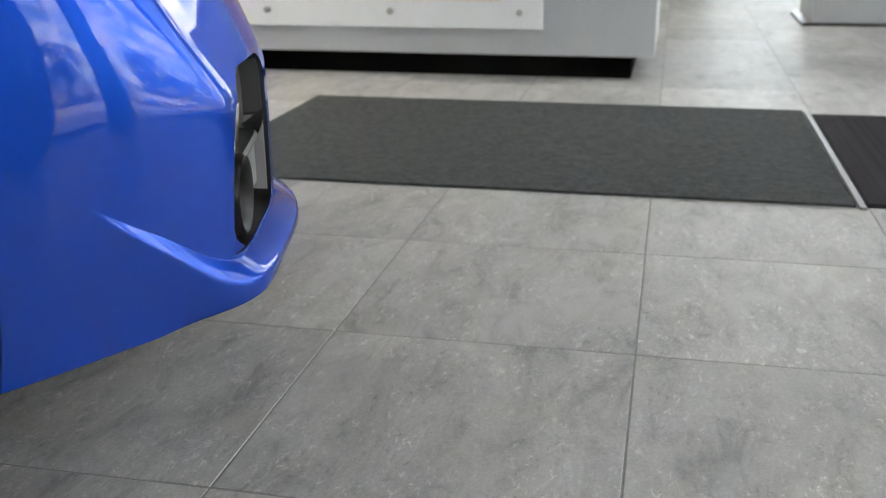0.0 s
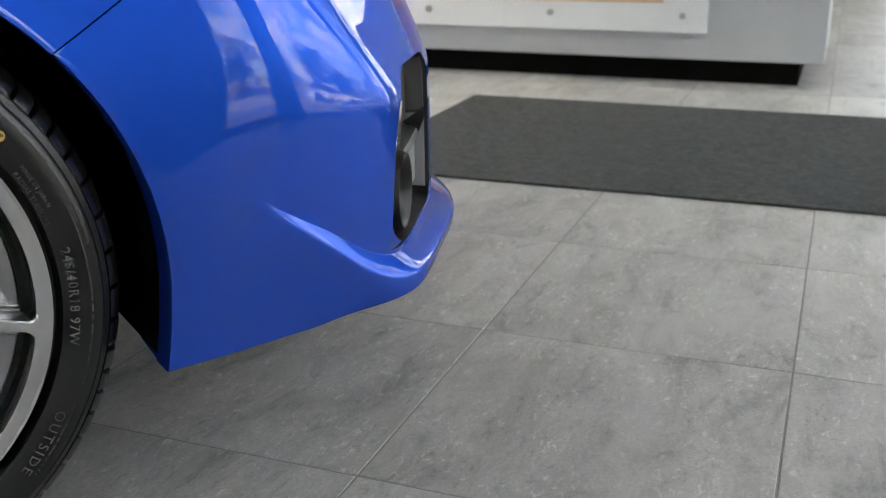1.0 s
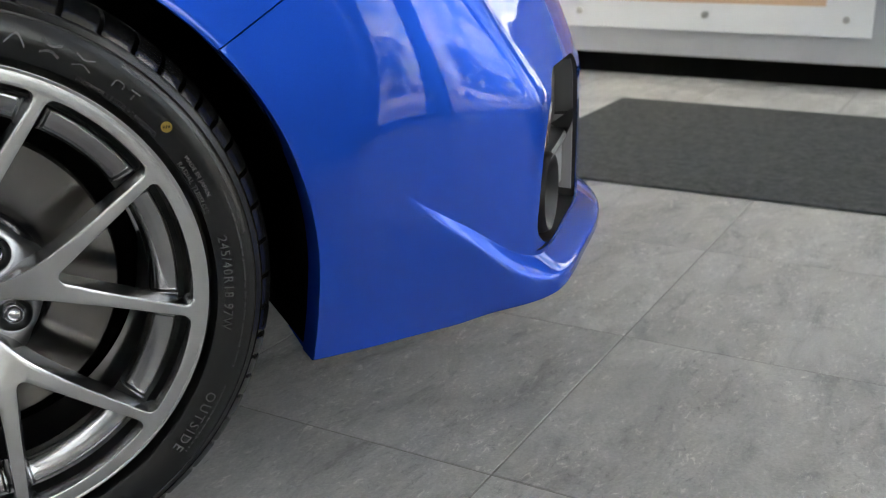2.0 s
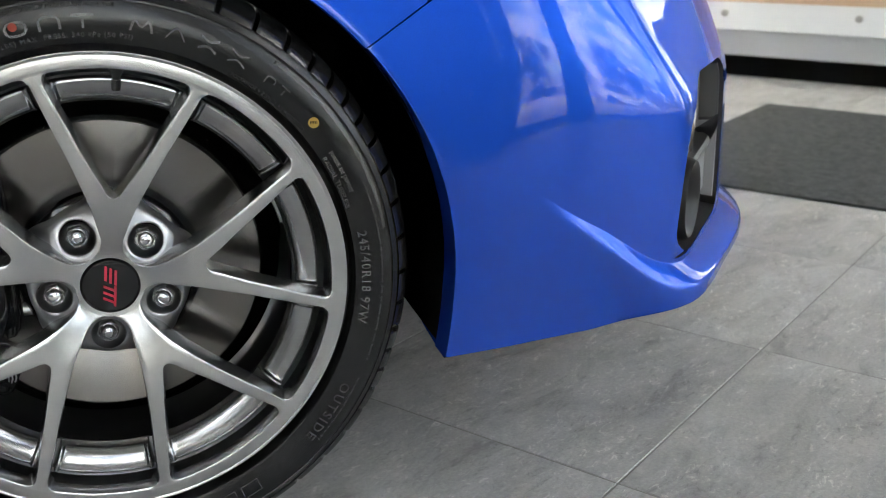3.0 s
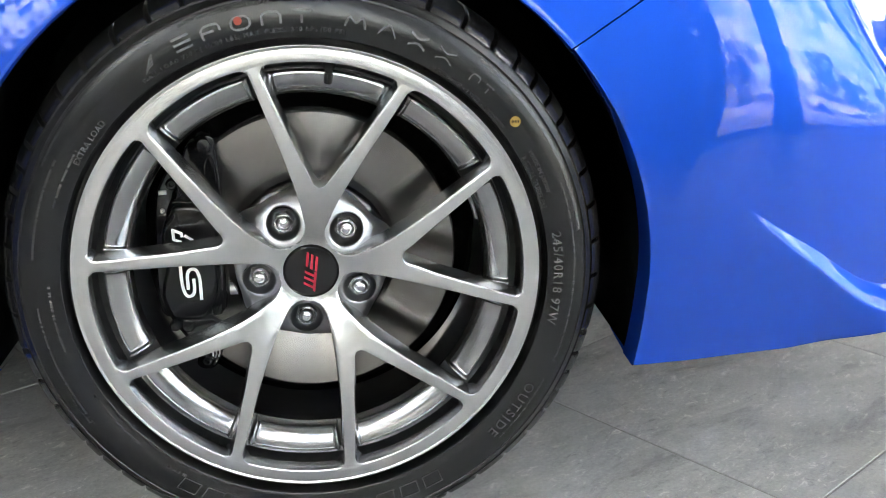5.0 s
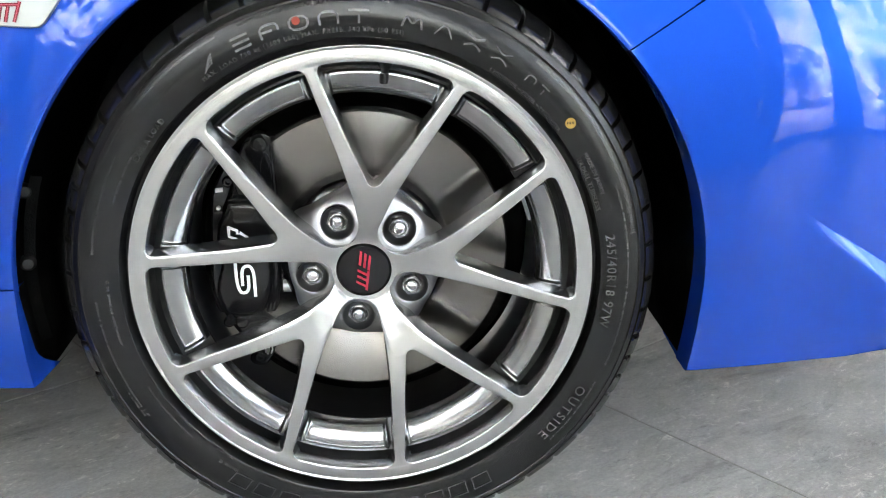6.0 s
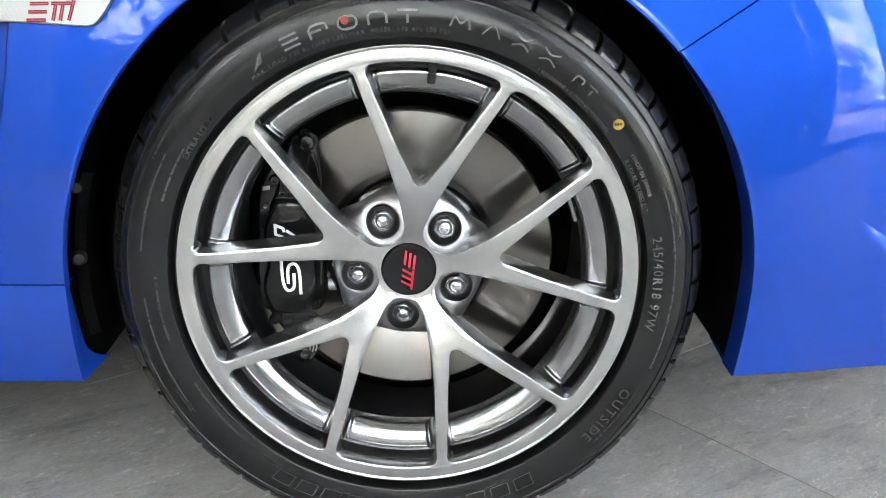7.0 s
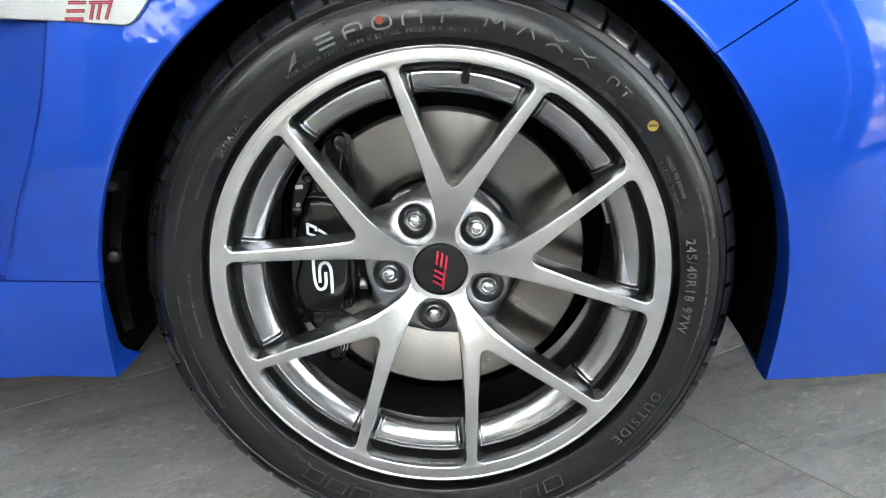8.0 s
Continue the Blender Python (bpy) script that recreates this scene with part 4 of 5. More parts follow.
for s in (-1, 1):
    rows = [[Vector((x, MID + s * w, z)) for x in (0.51, 0.1, -0.4, -0.8, -1.3, -2.0, -2.7, -3.2, -3.5)] for w, z in ((0.85, 0.80), (0.845, 0.90), (0.80, 0.985))]
    sheet(bm, rows, s > 0)
part("rear_body", bm, PAINT, car)
bm = bmesh.new()
box(bm, -3.5, -0.40, 0.18, 1.57, 0.170, 0.26, 0.01)
box(bm, -0.36, 0.36, 0.32, 1.43, 0.215, 0.26, 0.01)
box(bm, 0.36, 0.80, 0.36, 1.39, 0.225, 0.26, 0.01)
part("underbody", bm, LINER, car, "black underbody tray")

# wheel housing
for s in (0, 1):
    bm = bmesh.new()
    lathe(bm, [(ARCH + 0.004, 0.012), (ARCH + 0.012, 0.05), (ARCH + 0.014, 0.20), (ARCH + 0.010, 0.31), (0.30, 0.33), (0.0, 0.33)], 60, pose(0, 0, HUB), False, radians(-17), radians(214))
    if s:
        for v in bm.verts:
            v.co.y = 2 * MID - v.co.y
    part("wheel_housing", bm, LINER, car, "black felt wheel housing")
    # flat guards that close the housing behind the bumper and the sill
    for front in (1, -1):
        bm = bmesh.new()
        rows = []
        for i in range(11):
            z = 0.2125 + 0.0175 * i
            x = arch_x(z) if front > 0 else -arch_x(z)
            rows.append([Vector((x + front * dx, y if not s else 2 * MID - y, z)) for dx, y in ((0.012, 0.004), (0.002, 0.0055), (-0.001, 0.012), (-0.001, 0.30))])
        sheet(bm, rows)
        part("splash_guard", bm, LINER, car, "black plastic splash guard")
# flange of the housing behind the wheel, and its clips
bm = bmesh.new()
rows = []
for i in range(15):
    a = radians(161 + 30 * i / 14)
    rows.append([Vector((r * math.cos(a), y, HUB + r * math.sin(a))) for r, y in ((ARCH - 0.002, 0.022), (ARCH - 0.005, 0.024), (ARCH - 0.012, 0.029), (ARCH - 0.013, 0.034), (ARCH - 0.008, 0.09))])
sheet(bm, rows)
part("housing_flange", bm, LINER, car, "black plastic flange of the wheel housing")
for x, z, r in ((-0.3445, 0.418, 0.0085), (-0.3515, 0.340, 0.0090)):
    bm = bmesh.new()
    lathe(bm, [(0.0, -0.006), (r * 0.6, -0.005), (r, 0.0), (r, 0.003)], 18, pose(x, 0.024, z) @ pose(0, 0, 0, 0, 0, 20))
    part("housing_clip", bm, PLASTIC, car, "black plastic clip")


# ---- wheel ----
PHASE = -7.97                                   # degrees by which the spokes are turned
LUGS = [radians(-90 + PHASE + 72 * k) for k in range(5)]
STEMS = [radians(-90 + PHASE + 36 + 72 * k) for k in range(5)]
FACE = [(0.0, 0.028), (0.034, 0.0275), (0.05, 0.0205), (0.07, 0.0125), (0.10, 0.0060), (0.14, 0.0025), (0.19, 0.0010), (0.2265, 0.0010), (0.2445, 0.0010)]
WINDOW = 0.2265


def face_depth(r):
    return curve_at(FACE, r)


def outer_edge(r):
    """Half the angle of a spoke pair, from its middle line to its outer edge."""
    a = radians(curve_at([(0.057, 12.2), (0.078, 13.2), (0.10, 15.0), (0.121, 16.6), (0.175, 19.6), (0.2265, 21.3)], max(r, 0.057)))
    if r < 0.057:
        c = (r * r + 0.057 ** 2 - 0.0235 ** 2) / (2 * r * 0.057)
        a = radians(36) - math.acos(max(-1.0, min(1.0, c)))
    f = 0.009
    if r > WINDOW - f:
        a += (f - math.sqrt(max(0.0, f * f - (r - WINDOW + f) ** 2))) / r
    return min(a, radians(36))


def inner_edge(r):
    """Half the angle of the window between the two arms of a pair."""
    tip = 0.0985
    if r <= tip:
        return 0.0
    a = radians(curve_at([(0.0985, 2.6), (0.125, 8.6), (0.149, 12.3), (0.19, 16.1), (0.2265, 18.3)], r))
    q = (r - tip) / 0.006
    if q < 1:
        a *= math.sqrt(max(0.0, 1 - (1 - q) ** 2))
    f = 0.009
    if r > WINDOW - f:
        a -= (f - math.sqrt(max(0.0, f * f - (r - WINDOW + f) ** 2))) / r
    return max(a, 0.0)


def spoke_pair(bm, angle):
    radii = [0.0336, 0.0342, 0.0355, 0.0375, 0.040, 0.044, 0.049, 0.055, 0.062, 0.070, 0.079, 0.088, 0.096, 0.0985, 0.0988, 0.0996, 0.101, 0.103, 0.106, 0.111, 0.118, 0.127, 0.138, 0.150, 0.163, 0.177, 0.190, 0.202, 0.211, 0.2175, 0.2195, 0.2215, 0.2235, 0.225, 0.226, 0.2265, 0.2285]
    for side in (1, -1):
        rows = []
        for r in radii:
            q = min(r, WINDOW)
            a0, a1 = inner_edge(q), outer_edge(q)
            y = face_depth(r) - (0.0002 if r > WINDOW else 0)
            deep = 0.030 - 0.006 * smoothstep((r - 0.15) / 0.07)
            roll = 0.0016 / r
            draft = 0.0022 / r
            open_in = a0 > 1e-4
            mid = [a0 + roll + (a1 - a0 - 2 * roll) * k / 4 for k in range(5)] if open_in else [(a1 - roll) * k / 4 for k in range(5)]
            line = []
            if open_in:
                line += [(max(a0 - draft, 0.0), y + deep), (a0, y + 0.0016), (a0 + roll * 0.3, y + 0.0005)]
            else:
                line += [(0.0, y)] * 3
            line += [(a, y) for a in mid]
            line += [(a1 - roll * 0.3, y + 0.0005), (a1, y + 0.0016), (min(a1 + draft, radians(36)), y + deep)]
            rows.append([Vector((r * math.cos(angle + side * a), yy, r * math.sin(angle + side * a))) for a, yy in line])
        sheet(bm, rows, side > 0)


def make_rim(parent):
    bm = bmesh.new()
    for a in STEMS:
        spoke_pair(bm, a)
    bmesh.ops.remove_doubles(bm, verts=bm.verts[:], dist=2e-5)
    # the outer ring and its lip
    lathe(bm, [(0.2262, 0.020), (WINDOW, 0.0030), (WINDOW + 0.0004, 0.0016), (WINDOW + 0.0014, 0.0010), (0.2300, 0.0009), (0.2350, 0.0010), (0.2385, 0.0012), (0.2398, 0.0014), (0.2406, 0.0013), (0.2413, 0.0008), (0.2422, 0.0004), (0.2432, 0.0005), (0.2442, 0.0016), (0.2446, 0.0040), (0.2440, 0.010), (0.236, 0.016)], 200)
    # the hub ring round the cap
    lathe(bm, [(0.0340, 0.0274), (0.0300, 0.0280), (0.0290, 0.0290), (0.0286, 0.031), (0.0286, 0.05)], 72)
    rim = part("wheel", bm, ALLOY, parent, "grey forged alloy wheel with five split spokes", True, 35)
    # barrel: recess behind the ring, bright step, inner wall coloured near-black for its shade
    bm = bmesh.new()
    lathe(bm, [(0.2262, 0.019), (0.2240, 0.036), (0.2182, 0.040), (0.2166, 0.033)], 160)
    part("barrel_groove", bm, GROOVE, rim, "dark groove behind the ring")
    # bright bands, one behind each window, with rounded ends
    BAND = [(0.2165, 0.036), (0.2163, 0.0290), (0.2155, 0.0262), (0.2140, 0.0250), (0.2115, 0.0250), (0.2080, 0.0256), (0.2035, 0.0270), (0.1990, 0.0292), (0.1945, 0.0325), (0.1915, 0.0370), (0.1900, 0.0420), (0.1895, 0.050)]
    for middles, half in ((STEMS, 16.2), (LUGS, 13.3)):
        for a in middles:
            bm = bmesh.new()
            # a rounded bead stands up at each end of the band, before the foot of the spoke
            ends = [(-half - t, d) for t, d in ((0.80, 0.014), (0.74, 0.006), (0.62, 0.0006), (0.42, -0.0026), (0.15, -0.0044), (-0.15, -0.0048), (-0.45, -0.0038), (-0.75, -0.0016), (-1.05, -0.0002))]
            flat = half - 1.3
            rows = ends + [(flat * (2 * k / 28 - 1), 0.0) for k in range(29)] + [(-t, d) for t, d in reversed(ends)]
            lines = []
            for t, drop in rows:
                ang = a + radians(t)
                lines.append([Vector((r * math.cos(ang), y + drop, r * math.sin(ang))) for r, y in BAND])
            first = [p + Vector((0, 0.03, 0)) for p in lines[0]]
            last = [p + Vector((0, 0.03, 0)) for p in lines[-1]]
            sheet(bm, [first] + lines + [last], True)
            part("barrel_step", bm, ALLOY_DARK, rim, "bright inner step of the wheel", True, 60)
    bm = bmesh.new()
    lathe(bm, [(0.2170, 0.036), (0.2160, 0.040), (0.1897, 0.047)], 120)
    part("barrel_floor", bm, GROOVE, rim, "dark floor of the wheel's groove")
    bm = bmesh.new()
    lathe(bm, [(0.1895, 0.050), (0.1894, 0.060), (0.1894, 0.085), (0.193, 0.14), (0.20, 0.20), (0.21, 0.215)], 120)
    part("barrel", bm, BARREL, rim, "inner barrel, its shade put into the colour")
    # balance weights stuck inside the barrel
    for k in range(5):
        bm = bmesh.new()
        rows = []
        for i in range(4):
            t = radians(12.6 + 2.3 * k + 1.9 * i / 3)
            rows.append([Vector((r * math.cos(t), y, r * math.sin(t))) for r, y in ((0.1896, 0.0585), (0.1868, 0.0590), (0.1864, 0.0605), (0.1864, 0.0700), (0.1868, 0.0715), (0.1896, 0.0720))])
        sheet(bm, rows)
        part("balance_weight", bm, POLISHED, rim, "small grey balance weight")
    # webs between the spokes, each with a deep round well for its nut
    WELL = 0.0178
    for lug in LUGS:
        bm = bmesh.new()
        middle = Vector((0.05715 * math.cos(lug), 0, 0.05715 * math.sin(lug)))

        def inside(p):
            r = math.hypot(p.x, p.z)
            turn = abs((math.degrees(math.atan2(p.z, p.x) - lug) + 180) % 360 - 180)
            return 0.030 < r < 0.0835 + 0.010 * smoothstep((turn - 8) / 22) and turn < 36.2

        def web(p, edge):
            r = math.hypot(p.x, p.z)
            y = curve_at([(0.028, 0.0315), (0.036, 0.0330), (0.048, 0.0345), (0.060, 0.0375), (0.072, 0.0425), (0.080, 0.0480), (0.086, 0.0550), (0.094, 0.064)], r)
            return y + 0.0016 * max(0.0, 1 - edge / 0.0030) ** 2
        spokes = []
        for k in range(73):
            t = 2 * math.pi * k / 72
            d = Vector((math.cos(t), 0, math.sin(t)))
            lo, hi = 0.0, 0.08
            for _ in range(22):
                mid = (lo + hi) / 2
                lo, hi = (mid, hi) if inside(middle + d * mid) else (lo, mid)
            reach = max(lo, WELL + 0.0005)
            line = [middle + d * WELL + Vector((0, 0.066, 0)), middle + d * WELL + Vector((0, web(middle + d * WELL, 0) + 0.003, 0))]
            for f in (0.0, 0.03, 0.07, 0.12, 0.2, 0.32, 0.46, 0.6, 0.74, 0.86, 0.94, 0.98, 1.0):
                q = WELL + (reach - WELL) * f
                p = middle + d * q
                line.append(Vector((p.x, web(p, q - WELL) + 0.006 * max(0.0, f - 0.86) / 0.14, p.z)))
            line.append(line[-1] + Vector((0, 0.03, 0)))
            spokes.append(line)
        sheet(bm, spokes, True)
        bmesh.ops.remove_doubles(bm, verts=bm.verts[:], dist=2e-6)
        part("hub_web", bm, POLISHED, rim, "polished web of the hub", True, 50)
    # nut bores, their recess shade put in as a darker metal, and nuts
    for a in LUGS:
        m = pose(0.05715 * math.cos(a), 0, 0.05715 * math.sin(a))
        bm = bmesh.new()
        lathe(bm, [(0.0177, 0.0395), (0.0172, 0.0435), (0.0158, 0.0468), (0.0138, 0.0492), (0.0122, 0.0500), (0.0, 0.0505)], 36, m)
        part("seat_bore", bm, GUNMETAL, rim, "nut bore, darker metal for the shade inside it")
        bm = bmesh.new()
        hexed = []
        for y, r in ((0.060, 0.0122), (0.0455, 0.0122), (0.0440, 0.0113), (0.0436, 0.0096)):
            hexed.append([Vector((r * math.cos(radians(60 * k + 12)), y, r * math.sin(radians(60 * k + 12)))) for k in range(6)])
        hexed = [[m @ p for p in ring] for ring in hexed]
        rings = [[bm.verts.new(p) for p in ring] for ring in hexed]
        for p, q in zip(rings, rings[1:]):
            for i in range(6):
                bm.faces.new((p[i], p[(i + 1) % 6], q[(i + 1) % 6], q[i]))
        nut = part("wheel_nut", bm, GUNMETAL, rim, "dark steel wheel nut", True, 30)
        bm = bmesh.new()
        lathe(bm, [(0.0104, 0.0440), (0.0096, 0.0432), (0.0086, 0.0440), (0.0084, 0.0425), (0.0076, 0.0400), (0.0056, 0.0378), (0.0030, 0.0367), (0.0, 0.0364)], 24, m)
        part("nut_dome", bm, CHROME, nut, "bright domed nut end")
    # cap with its red mark
    bm = bmesh.new()
    lathe(bm, [(0.0284, 0.034), (0.0284, 0.0285), (0.0274, 0.0272), (0.0255, 0.0268), (0.0, 0.0258)], 64)
    cap = part("centre_cap", bm, BLACK_GLOSS, rim, "gloss black centre cap with red shapes")
    bm = bmesh.new()
    for x0, z0, x1, z1 in ((-0.0150, 0.0045, -0.0035, 0.0045), (-0.0150, 0.0, -0.0035, 0.0), (-0.0150, -0.0045, -0.0040, -0.0045),
                           (-0.0005, 0.0045, 0.0155, 0.0045), (0.0025, 0.0045, 0.0025, -0.0050), (0.0078, 0.0045, 0.0078, -0.0050), (0.0132, 0.0045, 0.0132, -0.0050)):
        d = Vector((x1 - x0, 0, z1 - z0)).normalized()
        n = Vector((-d.z, 0, d.x)) * 0.0012
        vs = []
        for p, e in ((Vector((x0, 0, z0)) - d * 0.0011, 1), (Vector((x1, 0, z1)) + d * 0.0011, 1), (Vector((x1, 0, z1)) + d * 0.0011, -1), (Vector((x0, 0, z0)) - d * 0.0011, -1)):
            v = p + n * e
            v = Vector((v.x + v.z * 0.35, 0, v.z))
            w = Vector((1.1 * v.z - 0.16 * v.x, 0.0253, -1.2 * v.x - 0.16 * v.z))
            vs.append(bm.verts.new(w))
        bm.faces.new(vs)
    part("cap_mark", bm, RED, cap, "red enamel shapes", False)
    # valve
    bm = bmesh.new()
    a = radians(82.3)
    inwards = pose(0.2200 * math.cos(a), 0.019, 0.2200 * math.sin(a)) @ pose(0, 0, 0, 0, 90 - math.degrees(a), 0) @ pose(0, 0, 0, 100, 0, 0)
    lathe(bm, [(0.0075, 0.010), (0.0072, 0.003), (0.0055, 0.000), (0.0040, -0.003), (0.0036, -0.006)], 18, inwards)
    valve = part("valve_stem", bm, LAMP_BLACK, rim, "black rubber valve")
    bm = bmesh.new()
    lathe(bm, [(0.0038, -0.005), (0.0046, -0.006), (0.0048, -0.014), (0.0042, -0.0165), (0.0, -0.0172)], 14, inwards)
    part("valve_cap", bm, LAMP_BLACK, valve, "dark ribbed valve cap", True, 20)
    # word cast into the step
    bm = bmesh.new()
    vs, fs = letters("FORGED", 0.0092, 0.0003, 1.15)
    place = radians(-61.0)

    def on_step(v):
        r, t = 0.2075 - v.y + 0.003, place + v.x / 0.2075
        return Vector((r * math.cos(t), curve_at([(0.1945, 0.0320), (0.1990, 0.0287), (0.2035, 0.0265), (0.2080, 0.0251), (0.2115, 0.0245)], r) - v.z, r * math.sin(t)))
    add_mesh(bm, vs, fs, on_step)
    part("cast_word", bm, CHROME, rim, "small cast lettering", False)
    return rim


SIDEWALL = [(0.2360, 0.014), (0.2445, 0.0132), (0.2482, 0.0122), (0.2500, 0.0070), (0.2506, 0.0000), (0.2510, -0.0040), (0.2517, -0.0054), (0.2530, -0.0060), (0.2560, -0.0066), (0.2600, -0.0078), (0.2700, -0.0092), (0.2790, -0.0085), (0.2860, -0.0062),
            (0.2905, -0.0040), (0.2912, -0.0024), (0.2924, -0.0022), (0.2934, -0.0030), (0.2955, -0.0014), (0.2990, 0.0010), (0.2996, 0.0036), (0.3008, 0.0040), (0.3014, 0.0026)]
SHOULDER = [(0.3040, 0.0046), (0.3070, 0.0072), (0.3100, 0.0106), (0.3130, 0.0152), (0.3158, 0.0222), (0.3182, 0.0320), (0.3202, 0.0470)]
TREAD = [(r - 0.0033, y) for r, y in ((0.3250, 0.0650), (0.3252, 0.0780), (0.3180, 0.0800), (0.3180, 0.0880), (0.3256, 0.0900), (0.3260, 0.1180), (0.3180, 0.1200), (0.3180, 0.1280), (0.3258, 0.1300), (0.3250, 0.17), (0.3150, 0.20), (0.29, 0.222), (0.25, 0.21))]


def sidewall_depth(r):
    for (r0, y0), (r1, y1) in zip(SIDEWALL[3:], SIDEWALL[4:] + SHOULDER):
        if r0 <= r <= r1:
            return y0 + (y1 - y0) * (r - r0) / (r1 - r0)
    return -0.008


def make_tyre(rim):
    bm = bmesh.new()
    # the shoulder blocks differ in length, in six waves round the tyre
    blocks, per = 60, 12
    lengths = [6.0 + 1.5 * math.cos(radians((6 * k + 4) * 6)) for k in range(blocks)]
    angles = []
    at = 65.3
    for length in lengths:
        length *= 360 / sum(lengths)
        for k in range(per):
            step = (0.0, 0.05, 0.85, 0.90)[k] if k < 4 else 1.15 + (length - 1.40) * (k - 4) / (per - 5)
            angles.append((at - step, k in (1, 2), 0.0008 if k in (0, 3) else 0.0))
        at -= length
    angles.reverse()
    steps = len(angles)
    rings = []
    for degree, groove, worn in angles:
        a = radians(degree)
        row = [Vector((r * math.cos(a), y, r * math.sin(a))) for r, y in SIDEWALL]
        for j, (r, y) in enumerate(SHOULDER):
            cut = (0.0060, 0.0095, 0.0110, 0.0110, 0.0110, 0.0110, 0.0110)[j] if groove else worn
            row.append(Vector(((r - cut) * math.cos(a), y + cut * 0.8, (r - cut) * math.sin(a))))
        for r, y in TREAD:
            skew = a + radians(12.0) * (y - 0.05)
            cut = 0.006 if groove and y < 0.09 else 0.0
            row.append(Vector(((r - cut) * math.cos(skew), y, (r - cut) * math.sin(skew))))
        for p in row:
            if p.z < -HUB + 0.0005:
                p.z = -HUB + 0.0005
        rings.append(row)
    side_count = len(SIDEWALL)
    made = []
    for first, last in ((0, side_count), (side_count - 1, side_count + len(SHOULDER) + len(TREAD))):
        bm = bmesh.new()
        loops = [[bm.verts.new(p) for p in row[first:last]] for row in rings]
        for i in range(steps):
            p, q = loops[i], loops[(i + 1) % steps]
            for j in range(len(p) - 1):
                bm.faces.new((p[j], p[j + 1], q[j + 1], q[j]))
        made.append(bm)
    tyre = part("tyre", made[0], RUBBER, rim, "low black road tyre with raised lettering", True, 38)
    part("tread", made[1], TREAD_RUBBER, tyre, "glossy black tread blocks with deep grooves", True, 30)

    def arc(text, size, radius, middle, mat, name, spacing=1.0, depth=0.0009):
        """Text that runs clockwise on the sidewall, its feet towards the hub."""
        bm = bmesh.new()
        vs, fs = letters(text, size, depth, spacing)

        def place(v):
            r, t = radius + v.y - size * 0.35, radians(middle) - v.x / radius
            return Vector((r * math.cos(t), sidewall_depth(r) - 0.0004 - v.z, r * math.sin(t)))
        add_mesh(bm, vs, fs, place)
        return part(name, bm, mat, tyre, "", False)

    arc("245/40R18 97W", 0.0135, 0.2625, -2.0, EDGE_LIT_LETTER, "size_marking", 1.18)
    arc("OUTSIDE", 0.0150, 0.2690, -37.0, EDGE_LIT_LETTER, "side_marking", 1.30)
    arc("RADIAL TUBELESS", 0.0070, 0.2555, 22.5, EDGE_LIT_LETTER, "type_marking", 1.1)
    arc("MADE IN JAPAN", 0.0062, 0.2645, 24.5, EDGE_LIT_LETTER, "origin_marking", 1.1)
    arc("EXTRA LOAD", 0.0080, 0.2590, 143.0, EDGE_LIT_LETTER, "load_marking", 1.1)
    arc("MAX. LOAD 730 kg (1609 LBS) MAX. PRESS. 340 kPa (50 PSI)", 0.0060, 0.2595, 102.0, EDGE_LIT_LETTER, "pressure_marking", 1.32)
    arc("SAFETY WARNING: SERIOUS INJURY MAY RESULT FROM: TIRE", 0.0052, 0.2872, 98.0, EDGE_LIT_LETTER, "safety_marking", 1.05)
    arc("FAILURE DUE TO UNDERINFLATION/OVERLOADING/DAMAGE-FOLLOW OWNERS MANUAL", 0.0052, 0.2872, 30.0, EDGE_LIT_LETTER, "warning_marking", 1.0)
    arc("1 POLYAMIDE + 2 STEEL + 2 POLYESTER", 0.0052, 0.2552, 48.0, EDGE_LIT_LETTER, "ply_marking", 1.05)
    def frame_block(bm, middle, wide, low, high, width=0.0013, slant=0.0):
        """One outlined block of the large mark."""
        outer = ((-0.5, 0), (0.5, 0), (0.5, 1), (-0.5, 1))
        ring = []
        for grow in (0.0, 1.0):
            line = []
            for u, v in outer:
                uu = u * (wide - 2 * width * grow) + slant * (v - 0.5)
                rr = low + (high - low) * v + (width * grow if v == 0 else -width * grow)
                line.append((rr, radians(middle) - uu / 0.27))
            ring.append([bm.verts.new(Vector((r * math.cos(t), sidewall_depth(r) - 0.0007, r * math.sin(t)))) for r, t in line])
        for i in range(4):
            k = (i + 1) % 4
            bm.faces.new((ring[0][i], ring[0][k], ring[1][k], ring[1][i]))

    def hatched(bm, middle, path, thick=2.6, closed=False):
        """A ribbon of fine upright ticks along a path in millimetres: u clockwise, v outwards from the mark's foot."""
        pts = [Vector((u, v)) for u, v in path]
        for _ in range(2):
            soft = [] if closed else [pts[0]]
            pairs = list(zip(pts, pts[1:] + ([pts[0]] if closed else [])))
            for p, q in pairs:
                soft += [p.lerp(q, 0.22), p.lerp(q, 0.78)]
            pts = soft + ([] if closed else [pts[-1]])
        if closed:
            pts.append(pts[0])
        for p, q in zip(pts, pts[1:]):
            d = q - p
            steps = max(1, round(d.length / 0.8))
            steep = abs(d.y) > 1.5 * abs(d.x)
            for k in range(steps):
                c = p + d * (k + 0.5) / steps
                wide, tall = (thick, 0.5) if steep else (0.5, thick)
                corners = []
                for du, dv in ((-0.5, -0.5), (0.5, -0.5), (0.5, 0.5), (-0.5, 0.5)):
                    r, t = 0.2655 + (c.y + dv * tall) / 1000, radians(middle) - (c.x + du * wide) / 1000 / 0.272
                    corners.append(bm.verts.new((r * math.cos(t), sidewall_depth(r) - 0.0008, r * math.sin(t))))
                bm.faces.new(corners)
